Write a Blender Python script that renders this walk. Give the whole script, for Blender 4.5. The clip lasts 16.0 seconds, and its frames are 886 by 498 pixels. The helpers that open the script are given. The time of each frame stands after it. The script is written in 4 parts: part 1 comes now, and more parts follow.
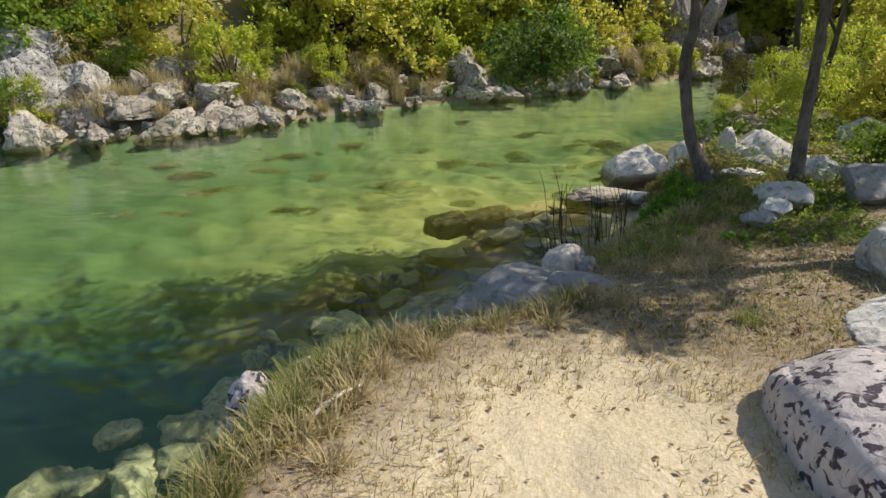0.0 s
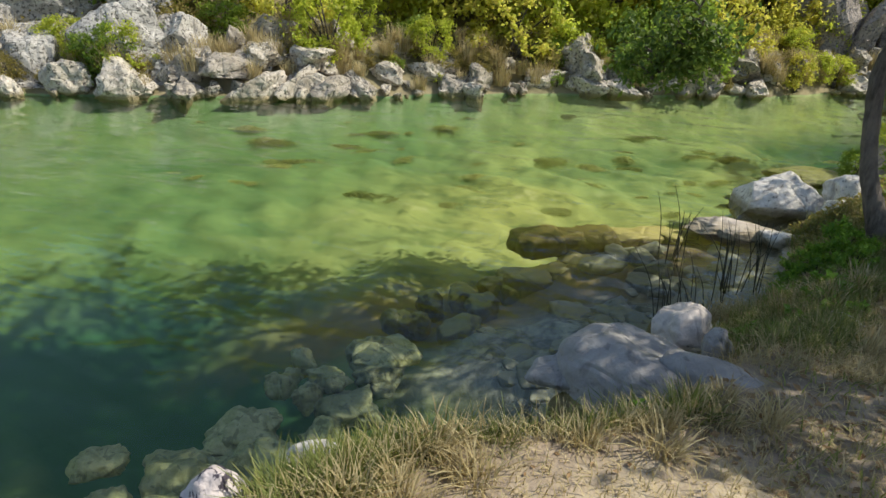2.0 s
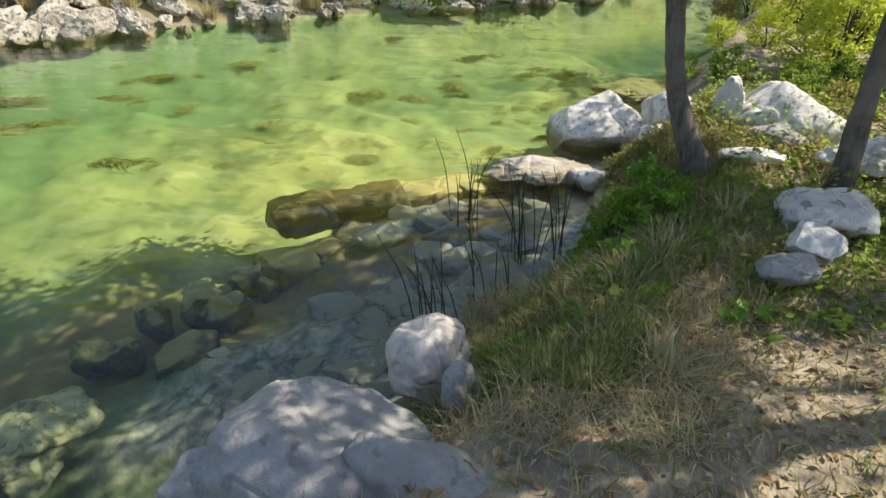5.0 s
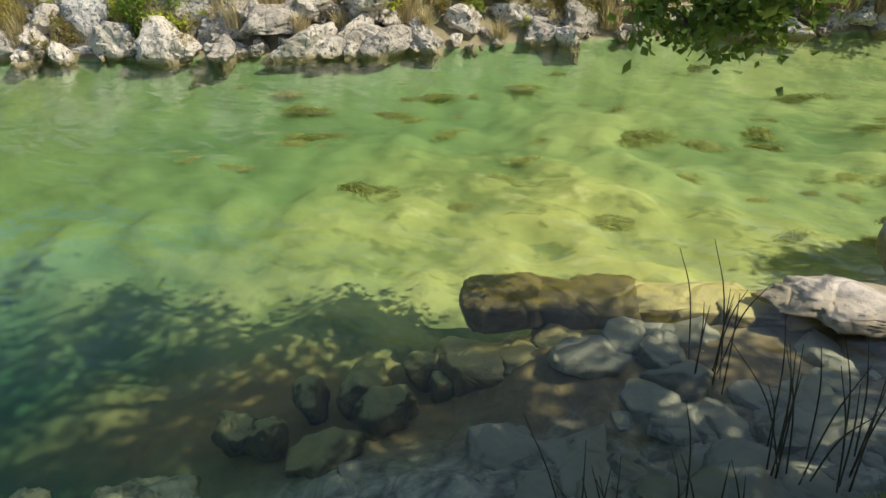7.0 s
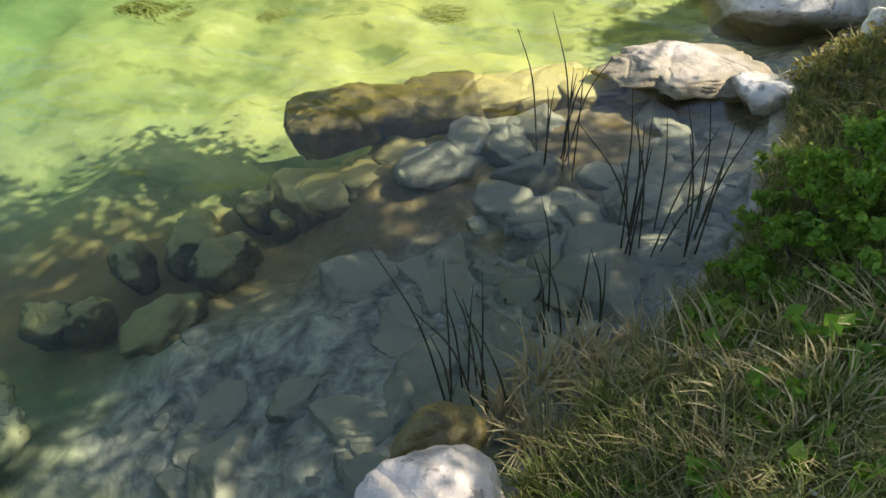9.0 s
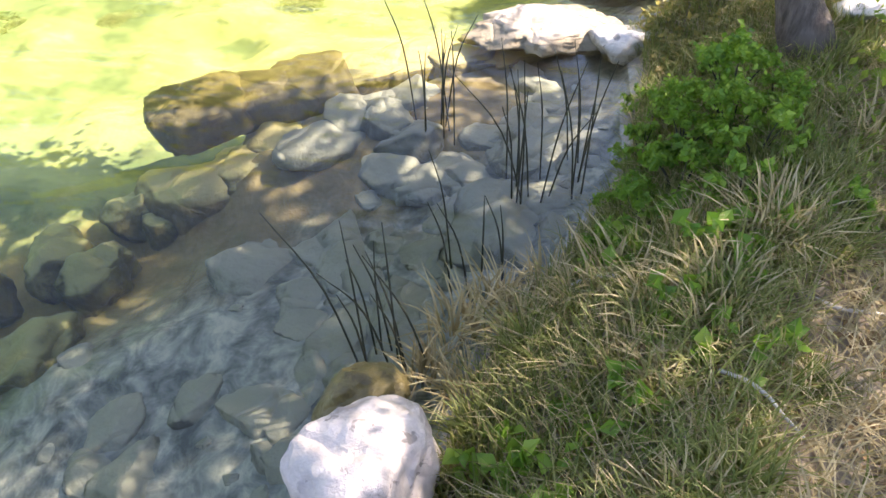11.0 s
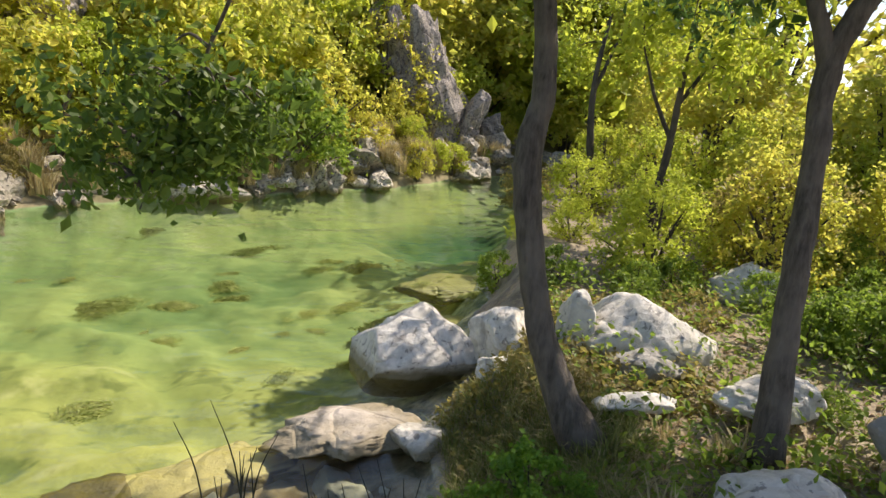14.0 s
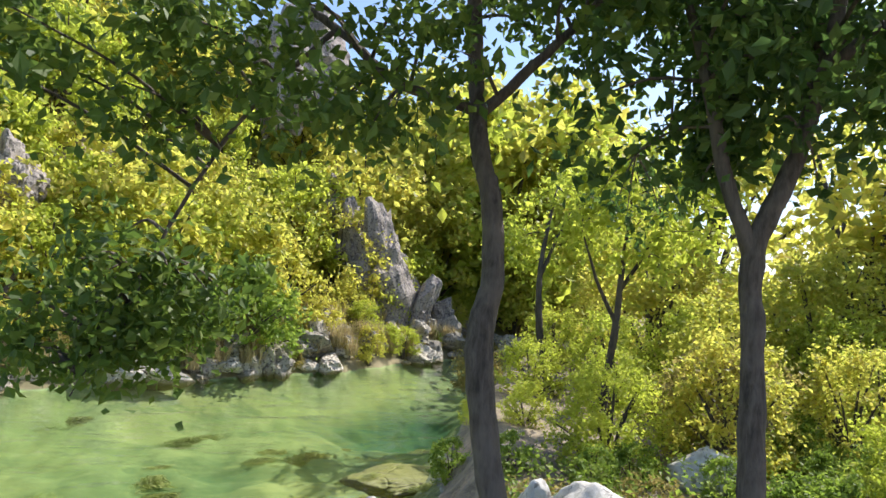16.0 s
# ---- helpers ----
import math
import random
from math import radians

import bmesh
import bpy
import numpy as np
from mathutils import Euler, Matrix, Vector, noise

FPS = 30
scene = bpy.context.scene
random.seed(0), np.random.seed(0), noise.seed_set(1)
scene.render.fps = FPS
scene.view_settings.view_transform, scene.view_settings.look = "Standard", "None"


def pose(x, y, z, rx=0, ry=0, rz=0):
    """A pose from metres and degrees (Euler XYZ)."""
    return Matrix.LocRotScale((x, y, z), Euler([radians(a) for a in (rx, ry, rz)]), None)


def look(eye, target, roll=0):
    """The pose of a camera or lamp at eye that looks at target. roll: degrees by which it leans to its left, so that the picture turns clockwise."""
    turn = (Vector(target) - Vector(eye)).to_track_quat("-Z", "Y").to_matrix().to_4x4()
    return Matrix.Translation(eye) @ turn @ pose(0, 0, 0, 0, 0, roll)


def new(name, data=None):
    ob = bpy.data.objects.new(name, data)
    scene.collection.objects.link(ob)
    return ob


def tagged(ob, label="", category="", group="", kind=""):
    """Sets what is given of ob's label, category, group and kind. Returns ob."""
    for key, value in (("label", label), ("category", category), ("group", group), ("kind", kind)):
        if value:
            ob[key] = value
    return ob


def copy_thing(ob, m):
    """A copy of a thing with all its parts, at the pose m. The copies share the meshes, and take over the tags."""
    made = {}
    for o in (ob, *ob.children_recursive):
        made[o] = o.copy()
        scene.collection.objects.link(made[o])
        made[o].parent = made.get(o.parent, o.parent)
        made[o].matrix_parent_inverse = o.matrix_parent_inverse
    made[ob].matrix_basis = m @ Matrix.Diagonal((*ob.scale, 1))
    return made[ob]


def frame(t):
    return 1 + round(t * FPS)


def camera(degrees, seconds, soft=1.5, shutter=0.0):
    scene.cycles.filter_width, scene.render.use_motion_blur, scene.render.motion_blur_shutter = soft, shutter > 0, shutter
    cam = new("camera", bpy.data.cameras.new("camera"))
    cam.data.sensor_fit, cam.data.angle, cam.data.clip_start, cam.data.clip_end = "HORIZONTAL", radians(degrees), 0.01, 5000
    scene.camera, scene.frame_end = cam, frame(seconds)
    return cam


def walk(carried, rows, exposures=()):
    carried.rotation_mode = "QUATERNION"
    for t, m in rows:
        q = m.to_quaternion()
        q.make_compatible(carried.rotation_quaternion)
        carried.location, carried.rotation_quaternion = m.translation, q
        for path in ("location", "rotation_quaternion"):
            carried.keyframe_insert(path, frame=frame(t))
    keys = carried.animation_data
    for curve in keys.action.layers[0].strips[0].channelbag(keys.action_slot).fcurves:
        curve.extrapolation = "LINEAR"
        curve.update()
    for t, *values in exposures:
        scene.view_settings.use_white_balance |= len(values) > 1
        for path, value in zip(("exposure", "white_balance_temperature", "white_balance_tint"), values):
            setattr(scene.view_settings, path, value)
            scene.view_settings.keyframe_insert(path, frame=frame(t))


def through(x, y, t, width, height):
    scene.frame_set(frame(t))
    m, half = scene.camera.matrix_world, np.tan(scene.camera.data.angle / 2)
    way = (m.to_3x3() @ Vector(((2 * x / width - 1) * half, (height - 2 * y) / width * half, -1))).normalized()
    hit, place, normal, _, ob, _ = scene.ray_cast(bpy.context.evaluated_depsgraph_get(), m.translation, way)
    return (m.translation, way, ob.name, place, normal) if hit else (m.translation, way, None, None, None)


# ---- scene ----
cam = camera(70.2, 16.0)
PATH = [
    (0.0, (0.898, -1.047, 2.503), (0.491, 0.770, 1.773), -1.9),
    (0.5, (0.820, -0.697, 2.485), (0.052, 1.008, 1.776), -2.8),
    (1.0, (0.639, -0.408, 2.459), (-0.141, 1.318, 1.817), -1.4),
    (1.5, (0.576, -0.205, 2.462), (-0.303, 1.460, 1.788), -0.8),
    (2.0, (0.625, 0.167, 2.383), (-0.034, 1.886, 1.601), 2.7),
    (2.5, (0.622, 0.516, 2.299), (0.130, 2.293, 1.525), 0.5),
    (3.0, (0.605, 0.821, 2.338), (0.272, 2.628, 1.549), 1.2),
    (3.5, (0.745, 1.173, 2.277), (0.371, 2.974, 1.493), 1.9),
    (3.7, (0.825, 1.272, 2.263), (0.580, 3.054, 1.390), 1.0),
    (6.0, (1.463, 2.789, 2.150), (0.891, 4.418, 1.141), 0.6),
    (6.5, (1.155, 3.255, 2.189), (0.090, 4.657, 1.241), -2.8),
    (7.0, (1.284, 3.383, 2.231), (0.182, 4.755, 1.280), -2.6),
    (7.5, (1.211, 3.550, 2.152), (0.126, 4.809, 1.040), -4.9),
    (8.0, (1.151, 3.705, 2.075), (0.050, 4.911, 0.921), -7.5),
    (8.5, (1.168, 3.715, 2.036), (0.368, 4.910, 0.646), -6.6),
    (11.0, (1.158, 3.609, 1.846), (0.942, 4.996, 0.421), -0.6),
    (11.5, (1.188, 3.598, 1.803), (0.970, 5.115, 0.519), -0.9),
    (12.0, (1.232, 3.637, 1.862), (1.007, 5.232, 0.676), -1.3),
    (12.5, (1.166, 3.726, 2.076), (0.988, 5.375, 0.959), -0.4),
    (13.0, (1.166, 3.726, 2.077), (1.191, 5.528, 1.209), 2.4),
    (13.5, (1.166, 3.726, 2.076), (1.375, 5.619, 1.465), 3.6),
    (14.0, (1.166, 3.726, 2.076), (1.480, 5.648, 1.620), 3.7),
    (14.5, (1.166, 3.726, 2.076), (1.521, 5.669, 1.763), 3.5),
    (15.0, (1.166, 3.726, 2.076), (1.567, 5.677, 1.901), 3.8),
    (15.5, (1.166, 3.726, 2.076), (1.566, 5.684, 1.998), 3.5),
    (16.0, (1.166, 3.726, 2.076), (1.599, 5.674, 2.202), 3.9),
]
EXPOSURES = [(0.0, 0.0, 6500, 10), (2.0, 0.2, 6400, 8), (3.5, 0.5, 6400, 8), (6.0, 0.65, 6500, 9), (7.0, 0.3, 6500, 8), (8.5, 0.6, 6500, 8), (11.0, 1.9, 6600, 24), (12.5, 1.12, 6900, 20), (13.5, 0.6, 6800, 15), (14.5, 0.40, 6500, 14), (15.3, 0.80, 5400, 20), (16.0, 0.65, 6000, 13)]
walk(cam, [(t, look(eye, target, roll)) for t, eye, target, roll in PATH], EXPOSURES)


# ---- light ----
SUN_AZ, SUN_EL = 69.0, 47.0          # degrees right of +y, degrees above the horizon
world = bpy.data.worlds.new("world")
scene.world = world
world.use_nodes = True
wt = world.node_tree
sky = wt.nodes.new("ShaderNodeTexSky")
sky.sky_type, sky.sun_disc = "NISHITA", False
sky.sun_elevation, sky.sun_rotation = radians(SUN_EL), radians(SUN_AZ)
wt.links.new(sky.outputs[0], wt.nodes["Background"].inputs[0])
wt.nodes["Background"].inputs[1].default_value = 0.15
sun = new("sun", bpy.data.lights.new("sun", "SUN"))
sun.data.energy, sun.data.angle, sun.data.color = 4.8, radians(0.53), (1.0, 0.93, 0.80)
SUN_DIR = Vector((math.sin(radians(SUN_AZ)) * math.cos(radians(SUN_EL)), math.cos(radians(SUN_AZ)) * math.cos(radians(SUN_EL)), math.sin(radians(SUN_EL))))
sun.matrix_world = look(SUN_DIR * 30, (0, 0, 0))

# ---- materials ----
class Nodes:
    """A short way to write a node material."""
    def __init__(self, name):
        self.mat = bpy.data.materials.new(name)
        self.mat.use_nodes = True
        self.t = self.mat.node_tree
        self.bsdf = self.t.nodes["Principled BSDF"]
        self.out = self.t.nodes["Material Output"]

    def node(self, kind, ins=None, operation="", blend="", feature=""):
        n = self.t.nodes.new(kind)
        if operation:
            n.operation = operation
        if blend:
            n.data_type, n.blend_type = "RGBA", blend
        if feature:
            n.feature = feature
        for k, v in (ins or {}).items():
            self.put(n.inputs[k], v)
        return n

    def put(self, socket, v):
        if hasattr(v, "is_output"):
            self.t.links.new(v, socket)
        elif isinstance(v, tuple) and len(v) == 3 and socket.type == "RGBA":
            socket.default_value = (*v, 1)
        else:
            socket.default_value = v

    def pos(self):
        return self.node("ShaderNodeNewGeometry").outputs["Position"]

    def obj(self):
        return self.node("ShaderNodeTexCoord").outputs["Object"]

    def scaled(self, vec, s):
        return self.node("ShaderNodeMapping", {"Vector": vec, "Scale": s}).outputs[0]

    def noise(self, vec, scale, detail=4.0, rough=0.6, distort=0.0):
        return self.node("ShaderNodeTexNoise", {"Vector": vec, "Scale": scale, "Detail": detail, "Roughness": rough, "Distortion": distort}).outputs["Fac"]

    def ramp(self, fac, stops):
        n = self.node("ShaderNodeValToRGB", {"Fac": fac})
        e = n.color_ramp.elements
        while len(e) < len(stops):
            e.new(0.5)
        for el, (p, c) in zip(e, stops):
            el.position = p
            el.color = (*c, 1) if isinstance(c, tuple) else (c, c, c, 1)
        return n.outputs["Color"]

    def mix(self, fac, a, b, blend="MIX"):
        n = self.node("ShaderNodeMix", blend=blend)
        self.put(n.inputs[0], fac)
        self.put(n.inputs[6], a)
        self.put(n.inputs[7], b)
        return n.outputs[2]

    def math(self, op, a, b=0.0):
        n = self.node("ShaderNodeMath", operation=op)
        self.put(n.inputs[0], a)
        self.put(n.inputs[1], b)
        return n.outputs[0]

    def bump(self, height, strength, distance):
        return self.node("ShaderNodeBump", {"Height": height, "Strength": strength, "Distance": distance}).outputs[0]

    def done(self, color, rough, normal=None):
        self.put(self.bsdf.inputs["Base Color"], color)
        self.put(self.bsdf.inputs["Roughness"], rough)
        if normal is not None:
            self.put(self.bsdf.inputs["Normal"], normal)
        return self.mat


def stone_material(name, light, mid, dark, lichen=0.5, wet=False, tidal=0.75, spot=0.60, mixed=0.0, lit_silt=None):
    n = Nodes(name)
    p = n.pos()
    big = n.noise(p, 1.7, 5, 0.62, 0.4)
    fine = n.noise(p, 14, 6, 0.7)
    col = n.ramp(big, [(0.30, mid), (0.50, light), (0.72, light)])
    col = n.mix(n.ramp(fine, [(0.35, 0.75), (0.6, 0.0)]), col, mid)
    spots = n.noise(p, 15, 3, 0.55, 0.6)
    col = n.mix(n.ramp(spots, [(spot, 0.0), (spot + 0.04, lichen)]), col, dark)
    if mixed:
        each = n.node("ShaderNodeObjectInfo").outputs["Random"]
        col = n.mix(n.ramp(each, [(0.0, mixed), (0.75, 0.0)]), col, dark)
    streak = n.noise(n.scaled(p, (5, 5, 1.1)), 1.3, 4, 0.6, 0.8)
    col = n.mix(n.ramp(streak, [(0.56, 0.0), (0.70, 0.75)]), col, tuple(0.45 * c + 0.55 * d for c, d in zip(mid, dark)))
    z = n.node("ShaderNodeSeparateXYZ", {"Vector": p}).outputs[2]
    tide = n.math("ADD", z, n.math("MULTIPLY", big, -0.10))
    col = n.mix(n.ramp(tide, [(0.0, tidal), (0.07, 0.0)]), col, (0.20, 0.16, 0.075))
    # upward faces tinted paler: painted sunlight on the ledge, silt on bed stones
    if lit_silt:
        up = n.node("ShaderNodeSeparateXYZ", {"Vector": n.node("ShaderNodeNewGeometry").outputs["Normal"]}).outputs[2]
        up = n.math("ADD", up, n.math("MULTIPLY", n.math("ADD", n.noise(p, 5, 4), -0.5), 0.5))
        col = n.mix(n.ramp(up, [(0.60, 0.0), (0.85, 0.85)]), col, lit_silt)
    crack = n.node("ShaderNodeTexVoronoi", {"Vector": n.mix(0.25, p, n.node("ShaderNodeTexNoise", {"Vector": p, "Scale": 2.0}).outputs["Color"]), "Scale": 2.6}, feature="DISTANCE_TO_EDGE").outputs["Distance"]
    crackm = n.ramp(crack, [(0.0, 0.0), (0.05, 1.0)])
    h = n.math("ADD", n.math("MULTIPLY", fine, 0.5), n.math("ADD", n.math("MULTIPLY", big, 0.6), n.math("MULTIPLY", crackm, 0.25)))
    return n.done(col, 0.45 if wet else 0.85, n.bump(h, 0.8, 0.05))


def leaf_material(name, a, b, c, through=0.5, rough=0.5):
    """Leaves: three tints spread over the leaves, light shining through."""
    n = Nodes(name)
    isl = n.node("ShaderNodeNewGeometry").outputs["Random Per Island"]
    obj = n.node("ShaderNodeObjectInfo").outputs["Random"]
    patch = n.noise(n.pos(), 1.3, 2)
    f = n.math("ADD", n.math("MULTIPLY", isl, 0.55), n.math("ADD", n.math("MULTIPLY", obj, 0.18), n.math("MULTIPLY", patch, 0.40)))
    col = n.ramp(f, [(0.25, a), (0.55, b), (0.85, c)])
    n.put(n.bsdf.inputs["Base Color"], col)
    n.put(n.bsdf.inputs["Roughness"], rough)
    tr = n.node("ShaderNodeBsdfTranslucent", {"Color": n.mix(0.5, col, tuple(min(0.9, 1.5 * v) for v in b))})
    m = n.node("ShaderNodeMixShader", {0: through})
    n.t.links.new(n.bsdf.outputs[0], m.inputs[1])
    n.t.links.new(tr.outputs[0], m.inputs[2])
    n.t.links.new(m.outputs[0], n.out.inputs["Surface"])
    return n.mat


def bark_material(name, a, b):
    n = Nodes(name)
    p = n.scaled(n.pos(), (1, 1, 0.22))
    f = n.noise(p, 34, 6, 0.7, 0.3)
    big = n.noise(n.pos(), 3.5, 3)
    col = n.mix(n.ramp(big, [(0.45, 0.0), (0.65, 0.6)]), n.ramp(f, [(0.35, a), (0.65, b)]), tuple(1.35 * v for v in b))
    return n.done(col, 0.9, n.bump(f, 0.9, 0.02))


def plain_material(name, a, b, scale=20, rough=0.8):
    n = Nodes(name)
    f = n.noise(n.pos(), scale, 4)
    isl = n.node("ShaderNodeNewGeometry").outputs["Random Per Island"]
    col = n.ramp(n.math("ADD", n.math("MULTIPLY", f, 0.5), n.math("MULTIPLY", isl, 0.5)), [(0.2, a), (0.8, b)])
    return n.done(col, rough, n.bump(f, 0.3, 0.01))


STONE_WHITE = stone_material("stone_white", (0.72, 0.675, 0.61), (0.46, 0.42, 0.37), (0.07, 0.06, 0.06), 0.6)
STONE_SPOTTED = stone_material("stone_spotted", (0.56, 0.50, 0.48), (0.44, 0.38, 0.36), (0.045, 0.035, 0.05), 0.98, False, 0.75, 0.545)
STONE_PINK = stone_material("stone_pink", (0.66, 0.575, 0.50), (0.50, 0.43, 0.37), (0.10, 0.075, 0.07), 0.6, False, 0.75, 0.635)
STONE_GREY = stone_material("stone_grey", (0.37, 0.35, 0.325), (0.26, 0.24, 0.22), (0.08, 0.065, 0.055), 0.35)
STONE_FAR = stone_material("stone_far", (0.58, 0.52, 0.43), (0.32, 0.27, 0.20), (0.045, 0.04, 0.035), 0.8, False, 0.9, 0.57, 0.45)
STONE_SLAB = stone_material("stone_slab", (0.50, 0.47, 0.42), (0.30, 0.275, 0.24), (0.05, 0.045, 0.04), 0.8, False, 0.5, 0.55)
STONE_CLIFF = stone_material("stone_cliff", (0.40, 0.345, 0.30), (0.22, 0.185, 0.165), (0.06, 0.05, 0.05), 0.7, False, 0.0, 0.55)
STONE_BED = stone_material("stone_bed", (0.40, 0.405, 0.36), (0.21, 0.215, 0.19), (0.06, 0.065, 0.05), 0.5, True, 0.1, 0.58, 0.7, (0.40, 0.395, 0.33))
# the last colour paints the sunlit top of the ledge
STONE_LEDGE = stone_material("stone_ledge", (0.25, 0.20, 0.075), (0.10, 0.078, 0.026), (0.03, 0.024, 0.010), 0.5, True, 0.2, 0.60, 0.0, (0.60, 0.52, 0.24))
STONE_BROWN = stone_material("stone_brown", (0.21, 0.165, 0.055), (0.10, 0.078, 0.026), (0.03, 0.024, 0.010), 0.5, True, 0.2)
STONE_OLIVE = stone_material("stone_olive", (0.20, 0.185, 0.065), (0.085, 0.085, 0.028), (0.025, 0.028, 0.012), 0.5, True, 0.0, 0.60, 0.3, (0.36, 0.35, 0.15))
STONE_SUNK = stone_material("stone_sunk", (0.58, 0.60, 0.38), (0.30, 0.33, 0.17), (0.06, 0.08, 0.04), 0.5, True, 0.0, 0.56, 0.4)

LEAF_YELLOW = leaf_material("leaf_yellow", (0.32, 0.36, 0.05), (0.50, 0.50, 0.085), (0.62, 0.49, 0.10), 0.68)
LEAF_LIME = leaf_material("leaf_lime", (0.25, 0.32, 0.035), (0.44, 0.49, 0.06), (0.58, 0.56, 0.085), 0.64)
LEAF_GREEN = leaf_material("leaf_green", (0.10, 0.165, 0.025), (0.21, 0.30, 0.04), (0.37, 0.43, 0.06), 0.60)
LEAF_DARK = leaf_material("leaf_dark", (0.032, 0.07, 0.02), (0.075, 0.135, 0.03), (0.16, 0.23, 0.045), 0.55)
LEAF_TREE = leaf_material("leaf_tree", (0.055, 0.10, 0.018), (0.115, 0.18, 0.03), (0.23, 0.285, 0.045), 0.52)
LEAF_OLIVE = leaf_material("leaf_olive", (0.15, 0.14, 0.04), (0.28, 0.24, 0.07), (0.40, 0.32, 0.10), 0.60)
LEAF_DRY = leaf_material("leaf_dry", (0.16, 0.09, 0.035), (0.28, 0.18, 0.08), (0.36, 0.28, 0.16), 0.1, 0.8)
GRASS_DRY = leaf_material("grass_dry", (0.27, 0.21, 0.095), (0.42, 0.34, 0.165), (0.56, 0.475, 0.27), 0.35, 0.7)
GRASS_GREEN = leaf_material("grass_green", (0.085, 0.115, 0.022), (0.17, 0.205, 0.042), (0.36, 0.34, 0.11), 0.45, 0.6)
LEAF_HERB = leaf_material("leaf_herb", (0.09, 0.19, 0.02), (0.17, 0.31, 0.03), (0.30, 0.42, 0.05), 0.5)
WATER_WEED = leaf_material("water_weed", (0.14, 0.19, 0.06), (0.25, 0.30, 0.10), (0.40, 0.43, 0.18), 0.4, 0.6)
WATER_WEED_PALE = leaf_material("water_weed_pale", (0.26, 0.31, 0.11), (0.38, 0.43, 0.165), (0.54, 0.54, 0.25), 0.4, 0.6)
BARK_GREY = bark_material("bark_grey", (0.05, 0.038, 0.030), (0.155, 0.125, 0.10))
BARK_DARK = bark_material("bark_dark", (0.035, 0.027, 0.020), (0.10, 0.08, 0.06))
REED = plain_material("reed_stem", (0.015, 0.016, 0.008), (0.05, 0.05, 0.022))
STRAW = plain_material("straw", (0.42, 0.34, 0.17), (0.60, 0.52, 0.34))
TWIG = plain_material("bleached_wood", (0.45, 0.40, 0.33), (0.65, 0.60, 0.52))


def ground_material():
    """Soil, sand and litter above the water; pale marl, weed and gravel below it."""
    n = Nodes("ground_earth")
    p = n.pos()
    xyz = n.node("ShaderNodeSeparateXYZ", {"Vector": p})
    x, y, z = xyz.outputs[0], xyz.outputs[1], xyz.outputs[2]
    big, mid, fine = n.noise(p, 0.9, 4), n.noise(p, 5, 5, 0.65), n.noise(p, 45, 4, 0.7)
    soil = n.ramp(mid, [(0.3, (0.125, 0.095, 0.065)), (0.55, (0.27, 0.21, 0.15)), (0.75, (0.42, 0.345, 0.25))])
    sand = n.ramp(fine, [(0.3, (0.48, 0.385, 0.24)), (0.7, (0.68, 0.57, 0.40))])
    dx = n.math("MULTIPLY", n.math("ADD", x, -1.1), 0.75)
    dy = n.math("MULTIPLY", n.math("ADD", y, -0.7), 0.48)
    r = n.math("SQRT", n.math("ADD", n.math("MULTIPLY", dx, dx), n.math("MULTIPLY", dy, dy)))
    r = n.math("ADD", r, n.math("MULTIPLY", n.math("ADD", mid, -0.5), 1.0))
    land = n.mix(n.ramp(r, [(0.55, 1.0), (0.95, 0.0)]), soil, sand)
    straw = n.noise(n.scaled(p, (26, 7, 9)), 2.0, 4, 0.7, 1.2)
    land = n.mix(n.math("MULTIPLY", n.ramp(straw, [(0.50, 0.0), (0.62, 0.8)]), n.ramp(big, [(0.3, 0.3), (0.6, 1.0)])), land, (0.40, 0.32, 0.17))
    hill = n.ramp(big, [(0.35, (0.13, 0.12, 0.05)), (0.6, (0.28, 0.23, 0.13))])
    far = n.math("SUBTRACT", n.math("MULTIPLY", y, 0.8), n.math("MULTIPLY", x, 0.75))
    land = n.mix(n.ramp(n.math("MULTIPLY", n.math("ADD", far, -8.5), 0.3), [(0.0, 0.0), (1.0, 1.0)]), land, hill)
    # bed
    flow = n.node("ShaderNodeMapping", {"Vector": p, "Rotation": (0, 0, radians(-38)), "Scale": (0.75, 1.1, 1.0)}).outputs[0]
    weed = n.noise(flow, 0.85, 5, 0.6, 0.2)
    tint = n.noise(p, 0.23, 3)
    grit = n.noise(p, 7, 5, 0.65, 0.5)
    marl = n.ramp(tint, [(0.32, (0.27, 0.35, 0.13)), (0.5, (0.40, 0.435, 0.155)), (0.7, (0.51, 0.49, 0.17))])
    marl = n.mix(n.ramp(grit, [(0.38, 0.3), (0.6, 0.0)]), marl, (0.26, 0.29, 0.12))
    bed = n.mix(n.ramp(weed, [(0.52, 0.0), (0.62, 0.7)]), marl, n.mix(n.ramp(grit, [(0.4, 0.0), (0.62, 1.0)]), (0.10, 0.15, 0.05), (0.20, 0.25, 0.09)))
    clump = n.noise(flow, 2.6, 5, 0.62, 0.3)
    bed = n.mix(n.ramp(clump, [(0.55, 0.0), (0.63, 0.65)]), bed, (0.12, 0.16, 0.055))
    bed = n.mix(n.ramp(clump, [(0.30, 0.5), (0.42, 0.0)]), bed, (0.62, 0.61, 0.34))
    # darker green bed to the left stands in for reflection at grazing angles
    upstream = n.math("ADD", n.math("MULTIPLY", x, -0.2), n.math("MULTIPLY", n.math("ADD", tint, -0.5), 0.8))
    bed = n.mix(n.ramp(upstream, [(0.50, 0.0), (0.92, 0.85)]), bed, (0.10, 0.21, 0.085))
    # likewise tinted teal far ahead, where the water is seen at a grazing angle
    down = n.math("ADD", n.math("MULTIPLY", y, 0.1), n.math("MULTIPLY", n.math("ADD", tint, -0.5), 0.5))
